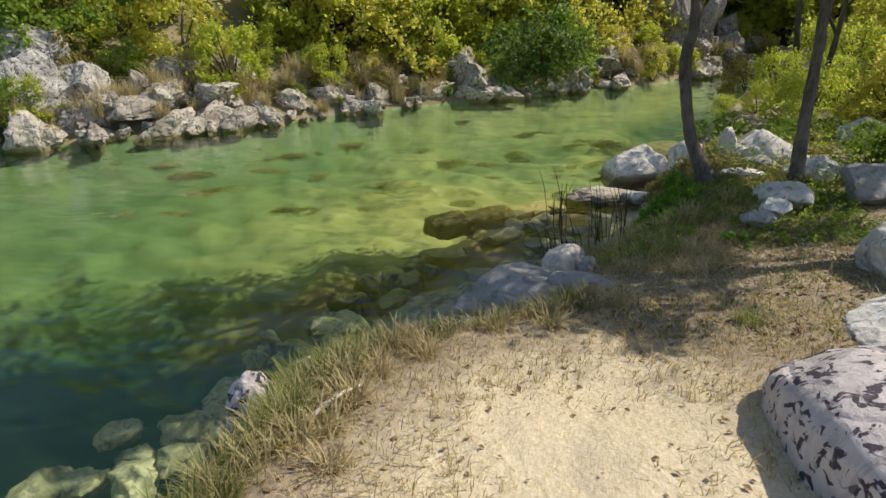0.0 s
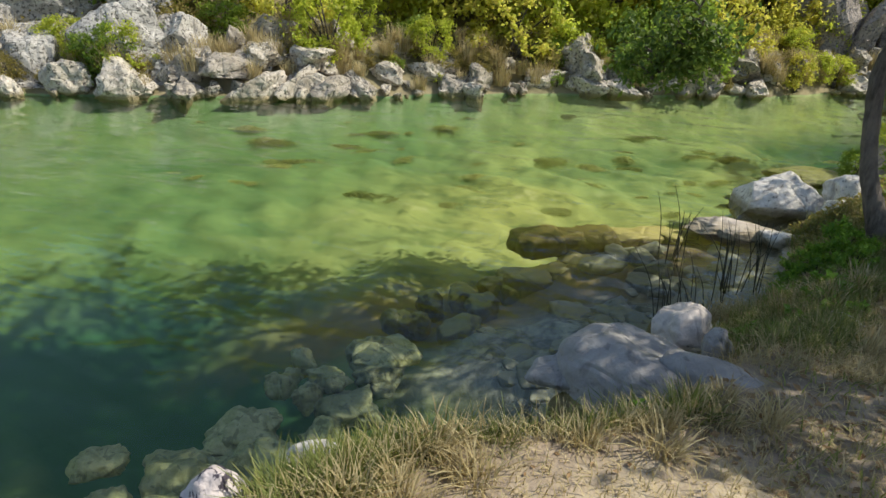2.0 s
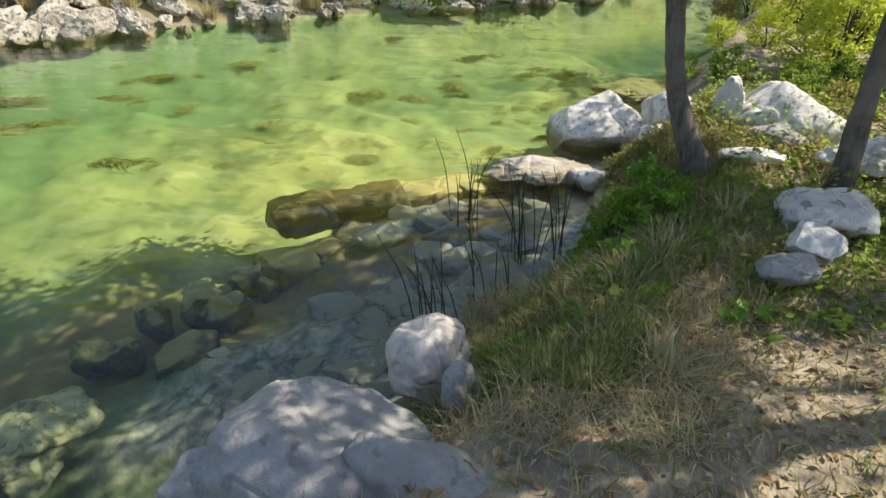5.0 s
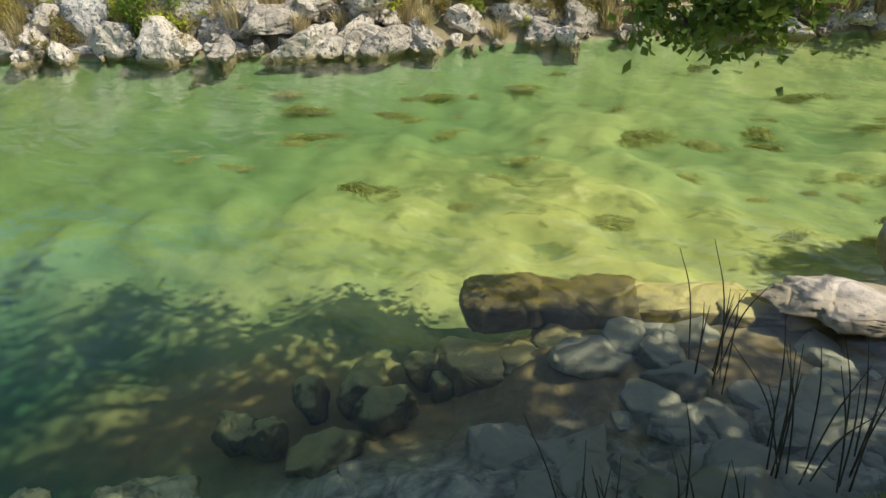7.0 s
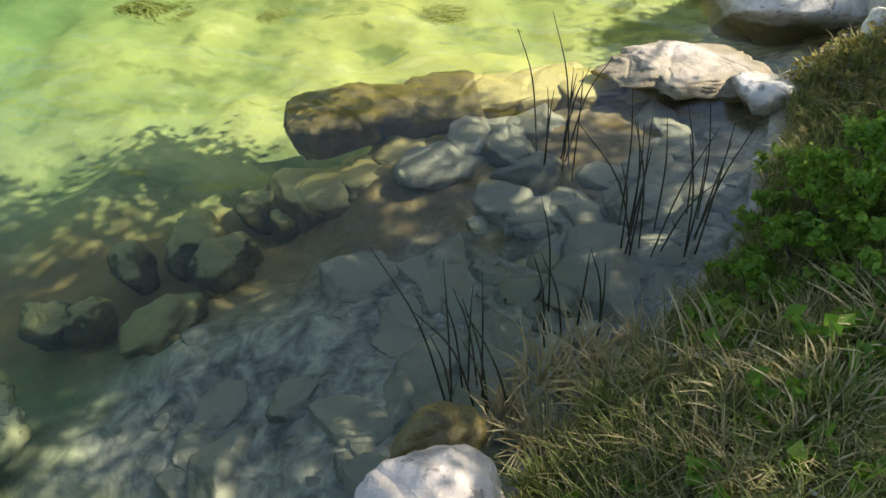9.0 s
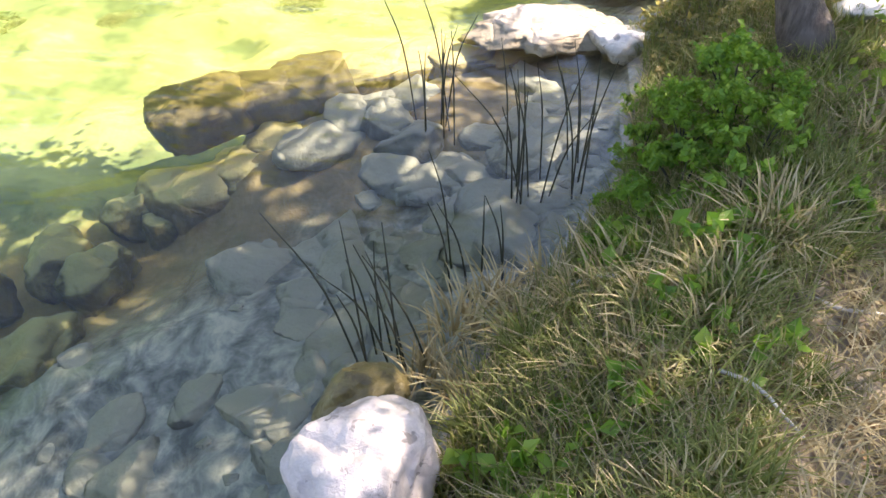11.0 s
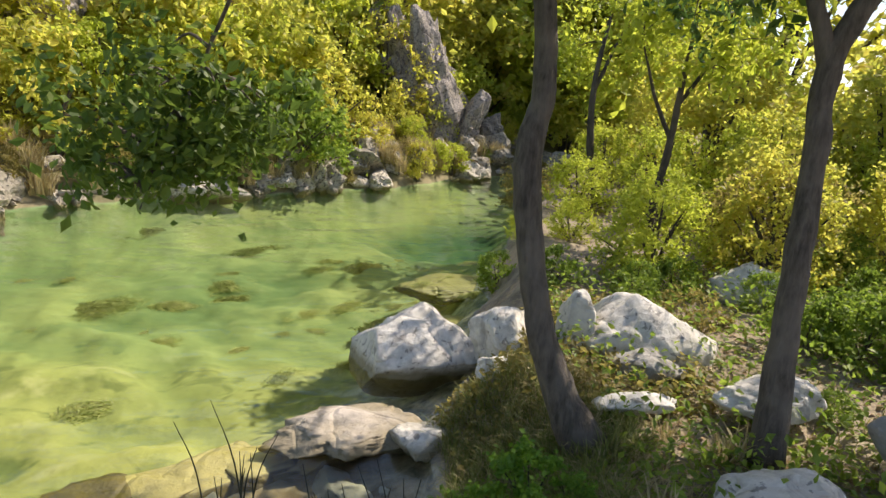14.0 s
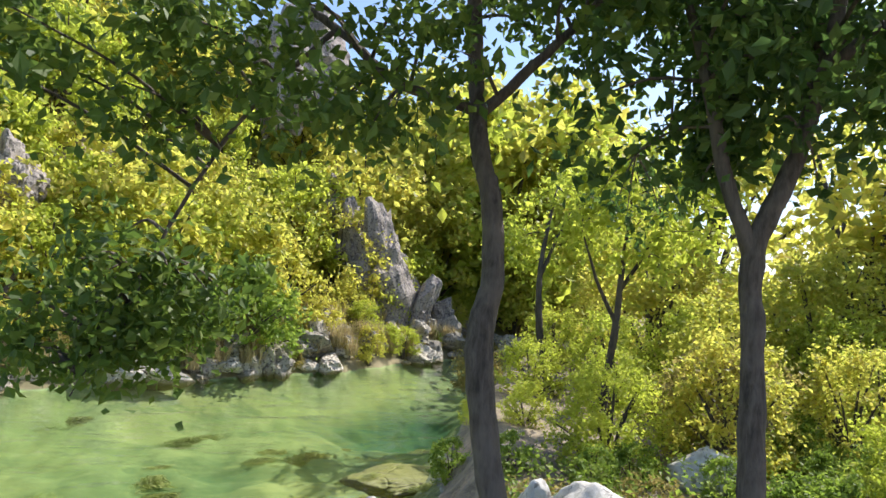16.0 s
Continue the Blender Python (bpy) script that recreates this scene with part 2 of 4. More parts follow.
    bed = n.mix(n.ramp(down, [(0.95, 0.0), (1.4, 0.5)]), bed, (0.15, 0.27, 0.12))
    depth = n.math("MULTIPLY", z, -1.0)
    bed = n.mix(n.ramp(depth, [(0.62, 0.0), (0.95, 1.0)]), bed, (0.03, 0.115, 0.042))
    shallow = n.ramp(grit, [(0.35, (0.115, 0.125, 0.115)), (0.5, (0.31, 0.32, 0.30)), (0.66, (0.60, 0.585, 0.50))])
    near = n.math("SUBTRACT", n.math("MULTIPLY", y, 0.8), n.math("MULTIPLY", x, 1.3))
    side_bed = n.ramp(n.math("ADD", n.math("MULTIPLY", near, 0.15), n.math("MULTIPLY", n.math("ADD", mid, -0.5), 0.3)), [(0.70, 1.0), (0.90, 0.0)])
    bed = n.mix(n.math("MULTIPLY", side_bed, n.ramp(depth, [(0.60, 1.0), (0.85, 0.0)])), bed, shallow)
    al = n.math("SUBTRACT", n.math("MULTIPLY", n.math("ADD", y, -6.9), 0.855), n.math("MULTIPLY", n.math("ADD", x, -0.2), 0.52))
    al = n.math("ADD", n.math("ABSOLUTE", n.math("ADD", al, 0.45)), n.math("MULTIPLY", n.math("ADD", mid, -0.5), 0.9))
    side = n.math("ABSOLUTE", n.math("ADD", x, 0.6))
    algae = n.math("MULTIPLY", n.ramp(al, [(0.25, 0.8), (0.75, 0.0)]), n.ramp(n.math("MULTIPLY", side, 0.3), [(0.45, 1.0), (0.9, 0.0)]))
    bed = n.mix(algae, bed, n.mix(grit, (0.10, 0.065, 0.02), (0.34, 0.24, 0.09)))
    wet = n.ramp(n.math("ADD", z, n.math("MULTIPLY", n.math("ADD", mid, -0.5), 0.06)), [(0.0, 0.0), (0.035, 1.0)])
    col = n.mix(wet, bed, land)
    h = n.math("ADD", n.math("MULTIPLY", mid, 1.0), n.math("MULTIPLY", fine, 0.10))
    return n.done(col, 0.9, n.bump(n.math("MULTIPLY", h, n.ramp(z, [(0.0, 0.6), (0.03, 1.0)])), 0.7, 0.05))


def water_material():
    n = Nodes("river_water")
    p = n.node("ShaderNodeMapping", {"Vector": n.pos(), "Rotation": (0, 0, radians(-40)), "Scale": (0.55, 1.2, 1.0)}).outputs[0]
    w1 = n.noise(p, 1.6, 3, 0.5, 0.8)
    w2 = n.noise(p, 6.5, 3, 0.5, 0.5)
    nor = n.bump(n.math("ADD", w1, n.math("MULTIPLY", w2, 0.16)), 0.16, 0.25)
    clear = n.node("ShaderNodeBsdfTransparent", {"Color": (0.92, 0.935, 0.84)})
    gloss = n.node("ShaderNodeBsdfGlossy", {"Color": (1.0, 1.0, 1.0), "Roughness": 0.06, "Normal": nor})
    fres = n.node("ShaderNodeFresnel", {"IOR": 1.33, "Normal": nor}).outputs[0]
    m = n.node("ShaderNodeMixShader", {0: fres})
    n.t.links.new(clear.outputs[0], m.inputs[1])
    n.t.links.new(gloss.outputs[0], m.inputs[2])
    n.t.links.new(m.outputs[0], n.out.inputs["Surface"])
    n.t.nodes.remove(n.bsdf)
    return n.mat


GROUND = ground_material()
WATER = water_material()

# ---- the lie of the land ----
NEAR_Y = (-80, -6, -1, 0.9, 1.8, 2.2, 2.5, 2.9, 3.2, 4.0, 4.6, 5.1, 5.4, 6.2, 7.0, 7.3, 7.8, 8.5, 9.5, 11, 13, 16, 20, 30, 90)
NEAR_X = (-30, -2.2, -1.1, -0.85, -0.75, -0.45, 0.05, 0.42, 0.45, 0.72, 0.95, 1.15, 1.36, 1.62, 1.72, 1.62, 1.95, 2.25, 2.45, 2.95, 3.6, 5.0, 7.2, 14, 60)
FAR_X = (-90, -30, -14, -12.4, -10.4, -8.6, -6.9, -4.9, -2.6, 0.2, 2.4, 4.4, 6.2, 8, 10, 20, 40, 90)
FAR_Y = (-20, -1, 7.3, 8.3, 9.3, 10.3, 11.7, 13.4, 15.4, 17.1, 18.6, 20.8, 22.4, 23.6, 24.4, 31, 45, 80)


def shore_near(y):
    return np.interp(y, NEAR_Y, NEAR_X)


def shore_far(x):
    return np.interp(x, FAR_X, FAR_Y)


def ripple(x, y, scale, seed):
    """Smooth uneven ground, about -1 to 1."""
    r = np.random.RandomState(seed)
    out = np.zeros(np.broadcast(x, y).shape)
    for k in range(7):
        a, f, ph = r.uniform(0, 6.28), scale * r.uniform(0.5, 2.2), r.uniform(0, 6.28)
        out += np.sin((x * np.cos(a) + y * np.sin(a)) * f + ph + 1.3 * np.sin((x * np.sin(a) - y * np.cos(a)) * f * 0.7 + ph * 2))
    return out / 4.0


def smooth(a, b, v):
    t = np.clip((v - a) / (b - a), 0, 1)
    return t * t * (3 - 2 * t)


def height(x, y):
    x, y = np.asarray(x, float), np.asarray(y, float)
    dn = (x - shore_near(y)) * 0.85 + 0.05 * ripple(x, y, 3.0, 3)
    df = (y - shore_far(x)) * 0.74 + 0.10 * ripple(x, y, 2.0, 4)
    bank = np.interp(y, (-4, -1, 1.3, 3.0, 4.5, 6.5, 9, 20), (0.90, 0.85, 0.68, 0.56, 0.42, 0.46, 0.5, 0.8))
    steep = np.interp(y, (-1, 2.3, 3.6, 4.6, 7.5, 9), (0.30, 0.35, 0.5, 0.7, 0.6, 0.5))
    land = bank * smooth(-0.03, steep, dn) + 0.05 * np.clip(dn - 1.5, 0, 6) + 0.02 * ripple(x, y, 4.0, 5) + 0.012 * ripple(x, y, 14.0, 9)
    land = land + 0.16 * np.clip(dn - 7, 0, 45) + 0.25 * ripple(x, y, 0.6, 6) * smooth(3, 8, dn)
    slope = 0.30 * smooth(-0.05, 0.5, df) + 0.42 * np.clip(df - 0.3, 0, 4) + 0.62 * np.clip(df - 4, 0, 16) + 0.15 * np.clip(df - 20, 0, 60) + 0.30 * ripple(x, y, 0.9, 7) * smooth(0.5, 3, df)
    shelf = np.interp(y, (-2, 2.5, 3.6, 4.4, 6.8, 7.6, 9.5), (0.62, 0.55, 0.40, 0.20, 0.16, 0.22, 0.4))
    dp = np.minimum(0.06 + shelf * smooth(0, 0.5, -dn) + 0.26 * np.clip(-dn - 0.4, 0, 3), 0.12 + 0.42 * np.clip(-df, 0, 3))
    dp = np.minimum(dp, 0.66) + (0.07 * ripple(x, y, 1.5, 8) + 0.055 * ripple(x, y, 3.6, 18) + 0.022 * ripple(x, y, 9.0, 19)) * smooth(0.3, 1.4, -dn) * smooth(0.0, 0.8, -df)
    pool = np.exp(-(((x - 3.6) / 1.5) ** 2 + ((y - 16.3) / 1.6) ** 2))
    deep = np.exp(-(((x + 3.2) / 1.8) ** 2 + ((y - 3.2) / 1.9) ** 2))
    hole = np.exp(-(((x + 0.38) / 0.62) ** 2 + ((y - 3.4) / 0.62) ** 2)) * smooth(0.0, 0.35, -dn)
    bed = -np.maximum(dp, 0.05) - 0.55 * pool - 0.45 * deep - 0.75 * hole
    across, along = (y - 6.9) * 0.855 - (x - 0.2) * 0.52, (x - 0.2) * 0.855 + (y - 6.9) * 0.52
    sill = 0.24 * np.exp(-((across + 0.25) / 0.42) ** 2) * smooth(-1.6, -0.8, along) * (1 - smooth(1.0, 1.6, along))
    bed = np.where(sill > 0.002, np.maximum(bed, np.minimum(bed + sill, -0.16)), bed)
    return np.where(dn > 0, np.maximum(land, 0.01), np.where(df > 0, np.maximum(slope, 0.01), bed))


def ground_z(x, y):
    return float(height(x, y))


# ---- mesh helpers ----
def mesh_object(name, verts, faces, material, parent=None, label="", flat=False):
    me = bpy.data.meshes.new(name)
    me.from_pydata([tuple(v) for v in verts], [], [tuple(f) for f in faces])
    me.materials.append(material)
    if not flat:
        me.polygons.foreach_set("use_smooth", [True] * len(me.polygons))
    me.update()
    ob = new(name, me)
    ob.parent = parent
    if label:
        ob["label"] = label
    return ob


def empty(name, x=0.0, y=0.0, z=0.0):
    ob = new(name)
    ob.location = (x, y, z)
    return ob


def grid_lines(lo, hi, a, b, step, grow=1.16, most=14.0):
    """Fine steps from a to b, growing ones outside."""
    mid = list(np.arange(a, b + step / 2, step))
    left, right, s = [], [], step
    v = a
    while v > lo:
        s = min(s * grow, most)
        v -= s
        left.append(v)
    v, s = b, step
    while v < hi:
        s = min(s * grow, most)
        v += s
        right.append(v)
    return np.array(left[::-1] + mid + right)


def build_ground():
    xs = grid_lines(-320, 320, -4.0, 4.5, 0.065, 1.035)
    ys = grid_lines(-260, 380, -1.5, 10.0, 0.065, 1.035)
    X, Y = np.meshgrid(xs, ys)
    Z = height(X, Y)
    nx, ny = len(xs), len(ys)
    verts = np.stack([X.ravel(), Y.ravel(), Z.ravel()], 1)
    i = (np.arange(ny - 1)[:, None] * nx + np.arange(nx - 1)[None, :]).ravel()
    faces = np.stack([i, i + 1, i + nx + 1, i + nx], 1)
    ob = mesh_object("ground", verts.tolist(), faces.tolist(), GROUND)
    return tagged(ob, "earthy riverbank, pale river bed and wooded slopes", "ground", kind="structure")


def build_water():
    xs, ys = np.linspace(-90, 90, 40), np.linspace(-60, 110, 40)
    X, Y = np.meshgrid(xs, ys)
    verts = np.stack([X.ravel(), Y.ravel(), np.zeros(X.size)], 1)
    i = (np.arange(39)[:, None] * 40 + np.arange(39)[None, :]).ravel()
    faces = np.stack([i, i + 1, i + 41, i + 40], 1)
    ob = mesh_object("water", verts.tolist(), faces.tolist(), WATER)
    return tagged(ob, "clear shallow green river water with small ripples", "river", kind="structure")


build_ground()
build_water()


# ---- stones ----
def rock_mesh(name, size, seed, material, cuts=9, rough=0.10, sub=4, keep=0.72, box=1.0, crisp=False, faces=()):
    """A weathered block: a ball cut by flat planes, then made uneven."""
    r = random.Random(seed)
    bm = bmesh.new()
    bmesh.ops.create_icosphere(bm, subdivisions=sub, radius=1.0)
    planes = [(Vector(v).normalized(), d) for v, d in faces]
    for _ in range(cuts):
        v = Vector((r.gauss(0, 1), r.gauss(0, 1), r.gauss(0, 0.8))).normalized()
        planes.append((v, r.uniform(keep - 0.14, keep + 0.14)))
    off = Vector((r.uniform(-50, 50), r.uniform(-50, 50), r.uniform(-50, 50)))
    for v in bm.verts:
        p = Vector([math.copysign(abs(c) ** box, c) for c in v.co])
        for nrm, d in planes:
            k = p.dot(nrm) - d
            if k > 0:
                p -= nrm * k * 0.93
        gm = (size[0] * size[1] * size[2]) ** (1 / 3)
        q = Vector((p.x * size[0], p.y * size[1], p.z * size[2])) * (1.3 / gm) + off
        p += p.normalized() * (rough * noise.noise(q) * 1.5 + rough * 0.7 * noise.noise(q * 2.7) + rough * 0.42 * noise.noise(q * 6.1) + rough * 0.25 * abs(noise.noise(q * 12.0)) - rough * 0.12 * abs(noise.noise(Vector((q.x * 4.0, q.y * 4.0, q.z * 1.1)))))
        v.co = Vector((p.x * size[0], p.y * size[1], p.z * size[2]))
    me = bpy.data.meshes.new(name)
    bm.to_mesh(me)
    bm.free()
    me.materials.append(material)
    me.polygons.foreach_set("use_smooth", [sub > 3 and not crisp] * len(me.polygons))
    return me


def rock(name, at, size, seed, material, label, group="", turn=(0, 0, 0), cuts=9, rough=0.10, sub=5, keep=0.72, box=1.0, faces=()):
    ob = new(name, rock_mesh(name, size, seed, material, cuts, rough, sub, keep, box, False, faces))
    ob.matrix_world = pose(*at, *turn)
    return tagged(ob, label, "rock", group)


BR = "boulders on the near bank"
rock("boulder", (1.79, 8.47, 0.12), (0.56, 0.46, 0.43), 11, STONE_WHITE, "large white limestone boulder at the water's edge, dappled with leaf shade", BR, (0, 0, 8), 3, 0.07, 5, 1.0, 0.8, (((-0.05, -0.62, 0.78), 0.50), ((0.75, 0.1, 0.65), 0.62), ((-0.95, -0.1, 0.25), 0.74), ((0, -0.8, -0.6), 0.62), ((-0.5, 0.4, 0.8), 0.66)))
rock("rock", (2.42, 8.02, 0.36), (0.34, 0.30, 0.27), 12, STONE_WHITE, "pale rounded rock wedged between bigger boulders", BR, (0, 0, 30))
rock("rock", (2.76, 7.66, 0.55), (0.17, 0.16, 0.34), 13, STONE_WHITE, "upright pale limestone block behind the tree trunk", BR, (4, 5, 0), 8, 0.08)
rock("boulder", (3.27, 7.62, 0.50), (0.50, 0.40, 0.36), 14, STONE_WHITE, "long low grey-white boulder among the shrubs", BR, (0, 6, -4), 7, 0.09)
rock("rock", (3.12, 7.20, 0.50), (0.30, 0.20, 0.12), 15, STONE_GREY, "small shaded grey rock below a long boulder", BR)
rock("rock", (2.18, 7.48, 0.36), (0.13, 0.12, 0.13), 16, STONE_WHITE, "small rounded white stone in dry leaves", BR)
rock("stone_slab", (1.28, 7.45, -0.01), (0.54, 0.32, 0.10), 17, STONE_PINK, "flat pale slab lying at the waterline", BR, (-3, 4, 25), 12, 0.16, 5, 0.7, 0.8)
rock("stone_slab", (1.70, 7.20, 0.04), (0.24, 0.18, 0.12), 18, STONE_WHITE, "broken pale slab on the muddy shore", BR, (0, 0, 10))
rock("stone_slab", (2.78, 6.70, 0.53), (0.26, 0.11, 0.06), 19, STONE_WHITE, "sunlit flat stone beside the tree root", BR, (0, 0, 6))
rock("rock", (3.02, 5.72, 0.56), (0.33, 0.28, 0.16), 20, STONE_WHITE, "pale grey rock half hidden in ground cover", BR, (0, 0, 20))
rock("rock", (2.76, 5.28, 0.55), (0.20, 0.16, 0.10), 21, STONE_WHITE, "low pale rock on the littered bank", BR, (0, 0, 70))
rock("rock", (2.56, 5.0, 0.55), (0.17, 0.13, 0.09), 22, STONE_GREY, "flat grey stone bedded in the path", BR, (0, 0, 15))
rock("rock", (3.35, 3.70, 0.62), (0.34, 0.50, 0.36), 23, STONE_WHITE, "pale rock in the tree shade beside the path", BR, (0, 0, 15))
rock("rock", (3.85, 5.85, 0.66), (0.42, 0.30, 0.20), 24, STONE_GREY, "grey rock under the trees", BR)
rock("rock", (3.45, 6.55, 0.62), (0.30, 0.22, 0.16), 25, STONE_WHITE, "grey-white rock at the foot of a tree", BR)
rock("rock", (4.75, 8.60, 0.66), (0.36, 0.30, 0.26), 26, STONE_WHITE, "pale rock in front of the shrubs", BR)
# the outcrop at the water, where the walk ends
rock("boulder", (0.60, 3.55, 0.22), (0.50, 0.36, 0.31), 31, STONE_GREY, "broad smooth grey boulder sloping into the water", BR, (-4, 3, -8), 7, 0.07, 5, 0.88, 0.9)
rock("rock", (0.20, 3.46, 0.25), (0.27, 0.15, 0.075), 32, STONE_GREY, "grey rock tongue jutting out over the water", BR, (0, -9, 10), 6, 0.06, 5, 0.9)
rock("rock", (1.02, 3.40, 0.46), (0.32, 0.15, 0.10), 36, STONE_GREY, "low grey rock arm running into the bank", BR, (0, 4, -14), 6, 0.06, 5, 0.9)
rock("rock", (0.30, 3.32, 0.05), (0.16, 0.14, 0.17), 37, STONE_BROWN, "dark wet rock under the overhanging tongue", BR, (0, 0, 30))
rock("boulder", (0.855, 4.31, 0.19), (0.24, 0.21, 0.25), 33, STONE_PINK, "pinkish white boulder standing in the shallows", BR, (0, 0, 20), 10, 0.10, 5, 0.72)
rock("rock", (0.74, 4.60, 0.08), (0.17, 0.12, 0.13), 34, STONE_BROWN, "brown wet rock behind the white boulder", BR, (0, 0, 40))
rock("rock", (1.03, 4.02, 0.30), (0.12, 0.12, 0.16), 35, STONE_GREY, "small grey rock leaning on the boulder", BR)
# around the sandy patch
rock("boulder", (2.40, 1.36, 0.56), (0.60, 0.60, 0.50), 41, STONE_SPOTTED, "big white boulder speckled with black lichen beside the sand", BR, (0, -3, 4), 7, 0.05, 5, 1.16, 0.5)
rock("stone_slab", (2.66, 2.15, 0.92), (0.42, 0.30, 0.13), 42, STONE_WHITE, "sunlit white slab on top of the rocks", BR, (8, 0, 20), 8, 0.08)
rock("rock", (-0.80, 1.54, 0.34), (0.16, 0.15, 0.38), 43, STONE_SPOTTED, "upright white stone at the edge of the bank", BR, (0, 8, 0), 8, 0.09)
rock("rock", (0.20, 2.42, 0.50), (0.085, 0.06, 0.06), 44, STONE_WHITE, "small white stone in the grass", BR)
rock("rock", (-0.60, 2.02, 0.44), (0.16, 0.10, 0.09), 45, STONE_WHITE, "white stone in the grass at the bank", BR, (0, 0, 10))

# sunken ledge; its sunlit upper edge is painted pale by STONE_LEDGE
rl = random.Random(14)
for k in range(7):
    u = k / 6
    rock("sunken_block", (-0.70 + 1.72 * u, 6.53 + 0.95 * u + rl.uniform(-0.05, 0.05), -0.20 - 0.02 * u + rl.uniform(-0.02, 0.02)), (rl.uniform(0.24, 0.31), rl.uniform(0.18, 0.26), 0.125), 510 + k, STONE_LEDGE if k > 2 else STONE_BROWN, "block on the underwater ledge with its sunlit top painted pale" if k > 2 else "brown algae-covered block at the end of the underwater ledge", "ledge blocks under the water", (rl.uniform(-3, 3), rl.uniform(-3, 3), 30 + rl.uniform(-14, 14)), 5, 0.13, 4, 1.15, 0.45)
for k in range(9):
    u = k / 8
    rock("sunken_block", (-0.55 + 1.50 * u + rl.uniform(-0.08, 0.08), 6.27 + 0.83 * u + rl.uniform(-0.14, 0.14), -0.53 + 0.12 * u + rl.uniform(-0.05, 0.04)), (rl.uniform(0.22, 0.42), rl.uniform(0.24, 0.42), 0.22), 530 + k, STONE_LEDGE, "dark weedy step below the ledge under the water", "ledge blocks under the water", (rl.uniform(-6, 6), rl.uniform(-6, 6), 30 + rl.uniform(-40, 40)), 8, 0.16, 4, 0.95, 0.6)
rock("sunken_ledge", (2.55, 11.2, -0.21), (0.8, 0.5, 0.12), 55, STONE_OLIVE, "weedy yellow-brown shelf under the overhanging shrubs", "", (0, 0, 30), 9, 0.12)
rock("sunken_ledge", (1.9, 9.8, -0.22), (0.8, 0.4, 0.12), 56, STONE_OLIVE, "shallow weedy shelf beside the boulder", "", (0, 0, 20), 9, 0.12)

# olive lumps that lead down from the ledge into the deeper water
for k in range(9):
    u = (k + rl.uniform(-0.6, 0.6)) / 8
    x, y = -0.85 - 0.65 * u + rl.uniform(-0.30, 0.45), 6.15 - 1.55 * u + rl.uniform(-0.25, 0.25)
    w = rl.uniform(0.11, 0.21)
    rock("sunken_stone", (x, y, -0.58 + rl.uniform(-0.06, 0.04)), (w * 1.3, w * rl.uniform(0.7, 1), 0.15), 590 + k, STONE_OLIVE, "olive algae-covered lump of rock under the water", "olive rocks under the water", (0, 0, rl.uniform(0, 180)), 10, 0.15, 4, 0.8)

# pale sunken rocks below the sandy patch
for k in range(26):
    y = rl.uniform(0.6, 4.1)
    x = float(np.interp(y, (0.6, 2.2, 3.0, 4.1), (-2.0, -1.8, -1.7, -1.45))) + rl.gauss(0, 0.26)
    w = rl.uniform(0.10, 0.24)
    rock("sunken_stone", (x, y, -0.46 + rl.uniform(-0.08, 0.04)), (w * 1.4, w * rl.uniform(0.8, 1.3), 0.13), 560 + k, STONE_SUNK, "pale weedy sunken rock close to the bank", "pale sunken rocks", (0, 0, rl.uniform(0, 180)), 14, 0.20, 4, 0.66)

# stones on the shallow bed, half buried in silt
rs = random.Random(77)
BED_MESHES = [rock_mesh("bed_stone", (1.0, 0.8, 0.5), 600 + k, STONE_BED, 13, 0.075, 4, 0.70) for k in range(6)]
done = 0
while done < 230:
    y = rs.uniform(3.9, 7.0) if done < 170 else rs.uniform(1.0, 4.2)
    x = float(shore_near(y)) - abs(rs.gauss(0, 1.0)) - 0.05
    s = rs.choice((0.05, 0.08, 0.12, 0.17, 0.22, 0.28)) * rs.uniform(0.8, 1.2)
    z = ground_z(x, y) - 0.18 * s
    done += 1
    if z + 0.45 * s > -0.03 or z < -0.62:
        continue
    ob = new("bed_stone", BED_MESHES[rs.randrange(6)])
    ob.matrix_world = pose(x, y, z, rs.uniform(-15, 15), rs.uniform(-15, 15), rs.uniform(0, 360)) @ Matrix.Diagonal((s, s, s, 1))
    tagged(ob, "rounded silty stone lying on the shallow river bed", "stone", "stones on the river bed")


# clumps of water weed combed along by the current
def weed_clump(seed, count, mat):
    r = np.random.RandomState(seed)
    a = r.normal(0, 0.26, (count, 2))
    base = np.stack([a[:, 0] * 0.85, a[:, 1] * 0.6, np.zeros(count)], 1)
    hump = 0.12 * np.exp(-(base[:, 0] / 0.34) ** 2 - (base[:, 1] / 0.24) ** 2) * r.uniform(0.5, 1.15, count)
    length = 0.20 * r.uniform(0.5, 1.3, count)
    ang = r.normal(0, 0.7, count)
    out = np.stack([np.cos(ang), np.sin(ang), np.zeros(count)], 1)
    side = np.stack([-np.sin(ang), np.cos(ang), r.normal(0, 0.6, count)], 1) * 0.006
    rows = []
    for t, w in ((0.0, 0.7), (0.35, 1.0), (0.7, 0.9), (1.0, 0.1)):
        p = base + out * (length * t)[:, None]
        p[:, 2] = hump * (1 - 0.9 * t * t) + 0.03 * np.sin(7 * t + 9 * base[:, 0])
        rows += [p - side * w, p + side * w]
    verts = np.stack(rows, 1).reshape(-1, 3)
    b = np.arange(count)[:, None] * 8
    faces = np.concatenate([b + np.array((0, 1, 3, 2)), b + np.array((2, 3, 5, 4)), b + np.array((4, 5, 7, 6))], 0)
    return mesh_object("water_weed", verts.tolist(), faces.tolist(), mat, flat=True)


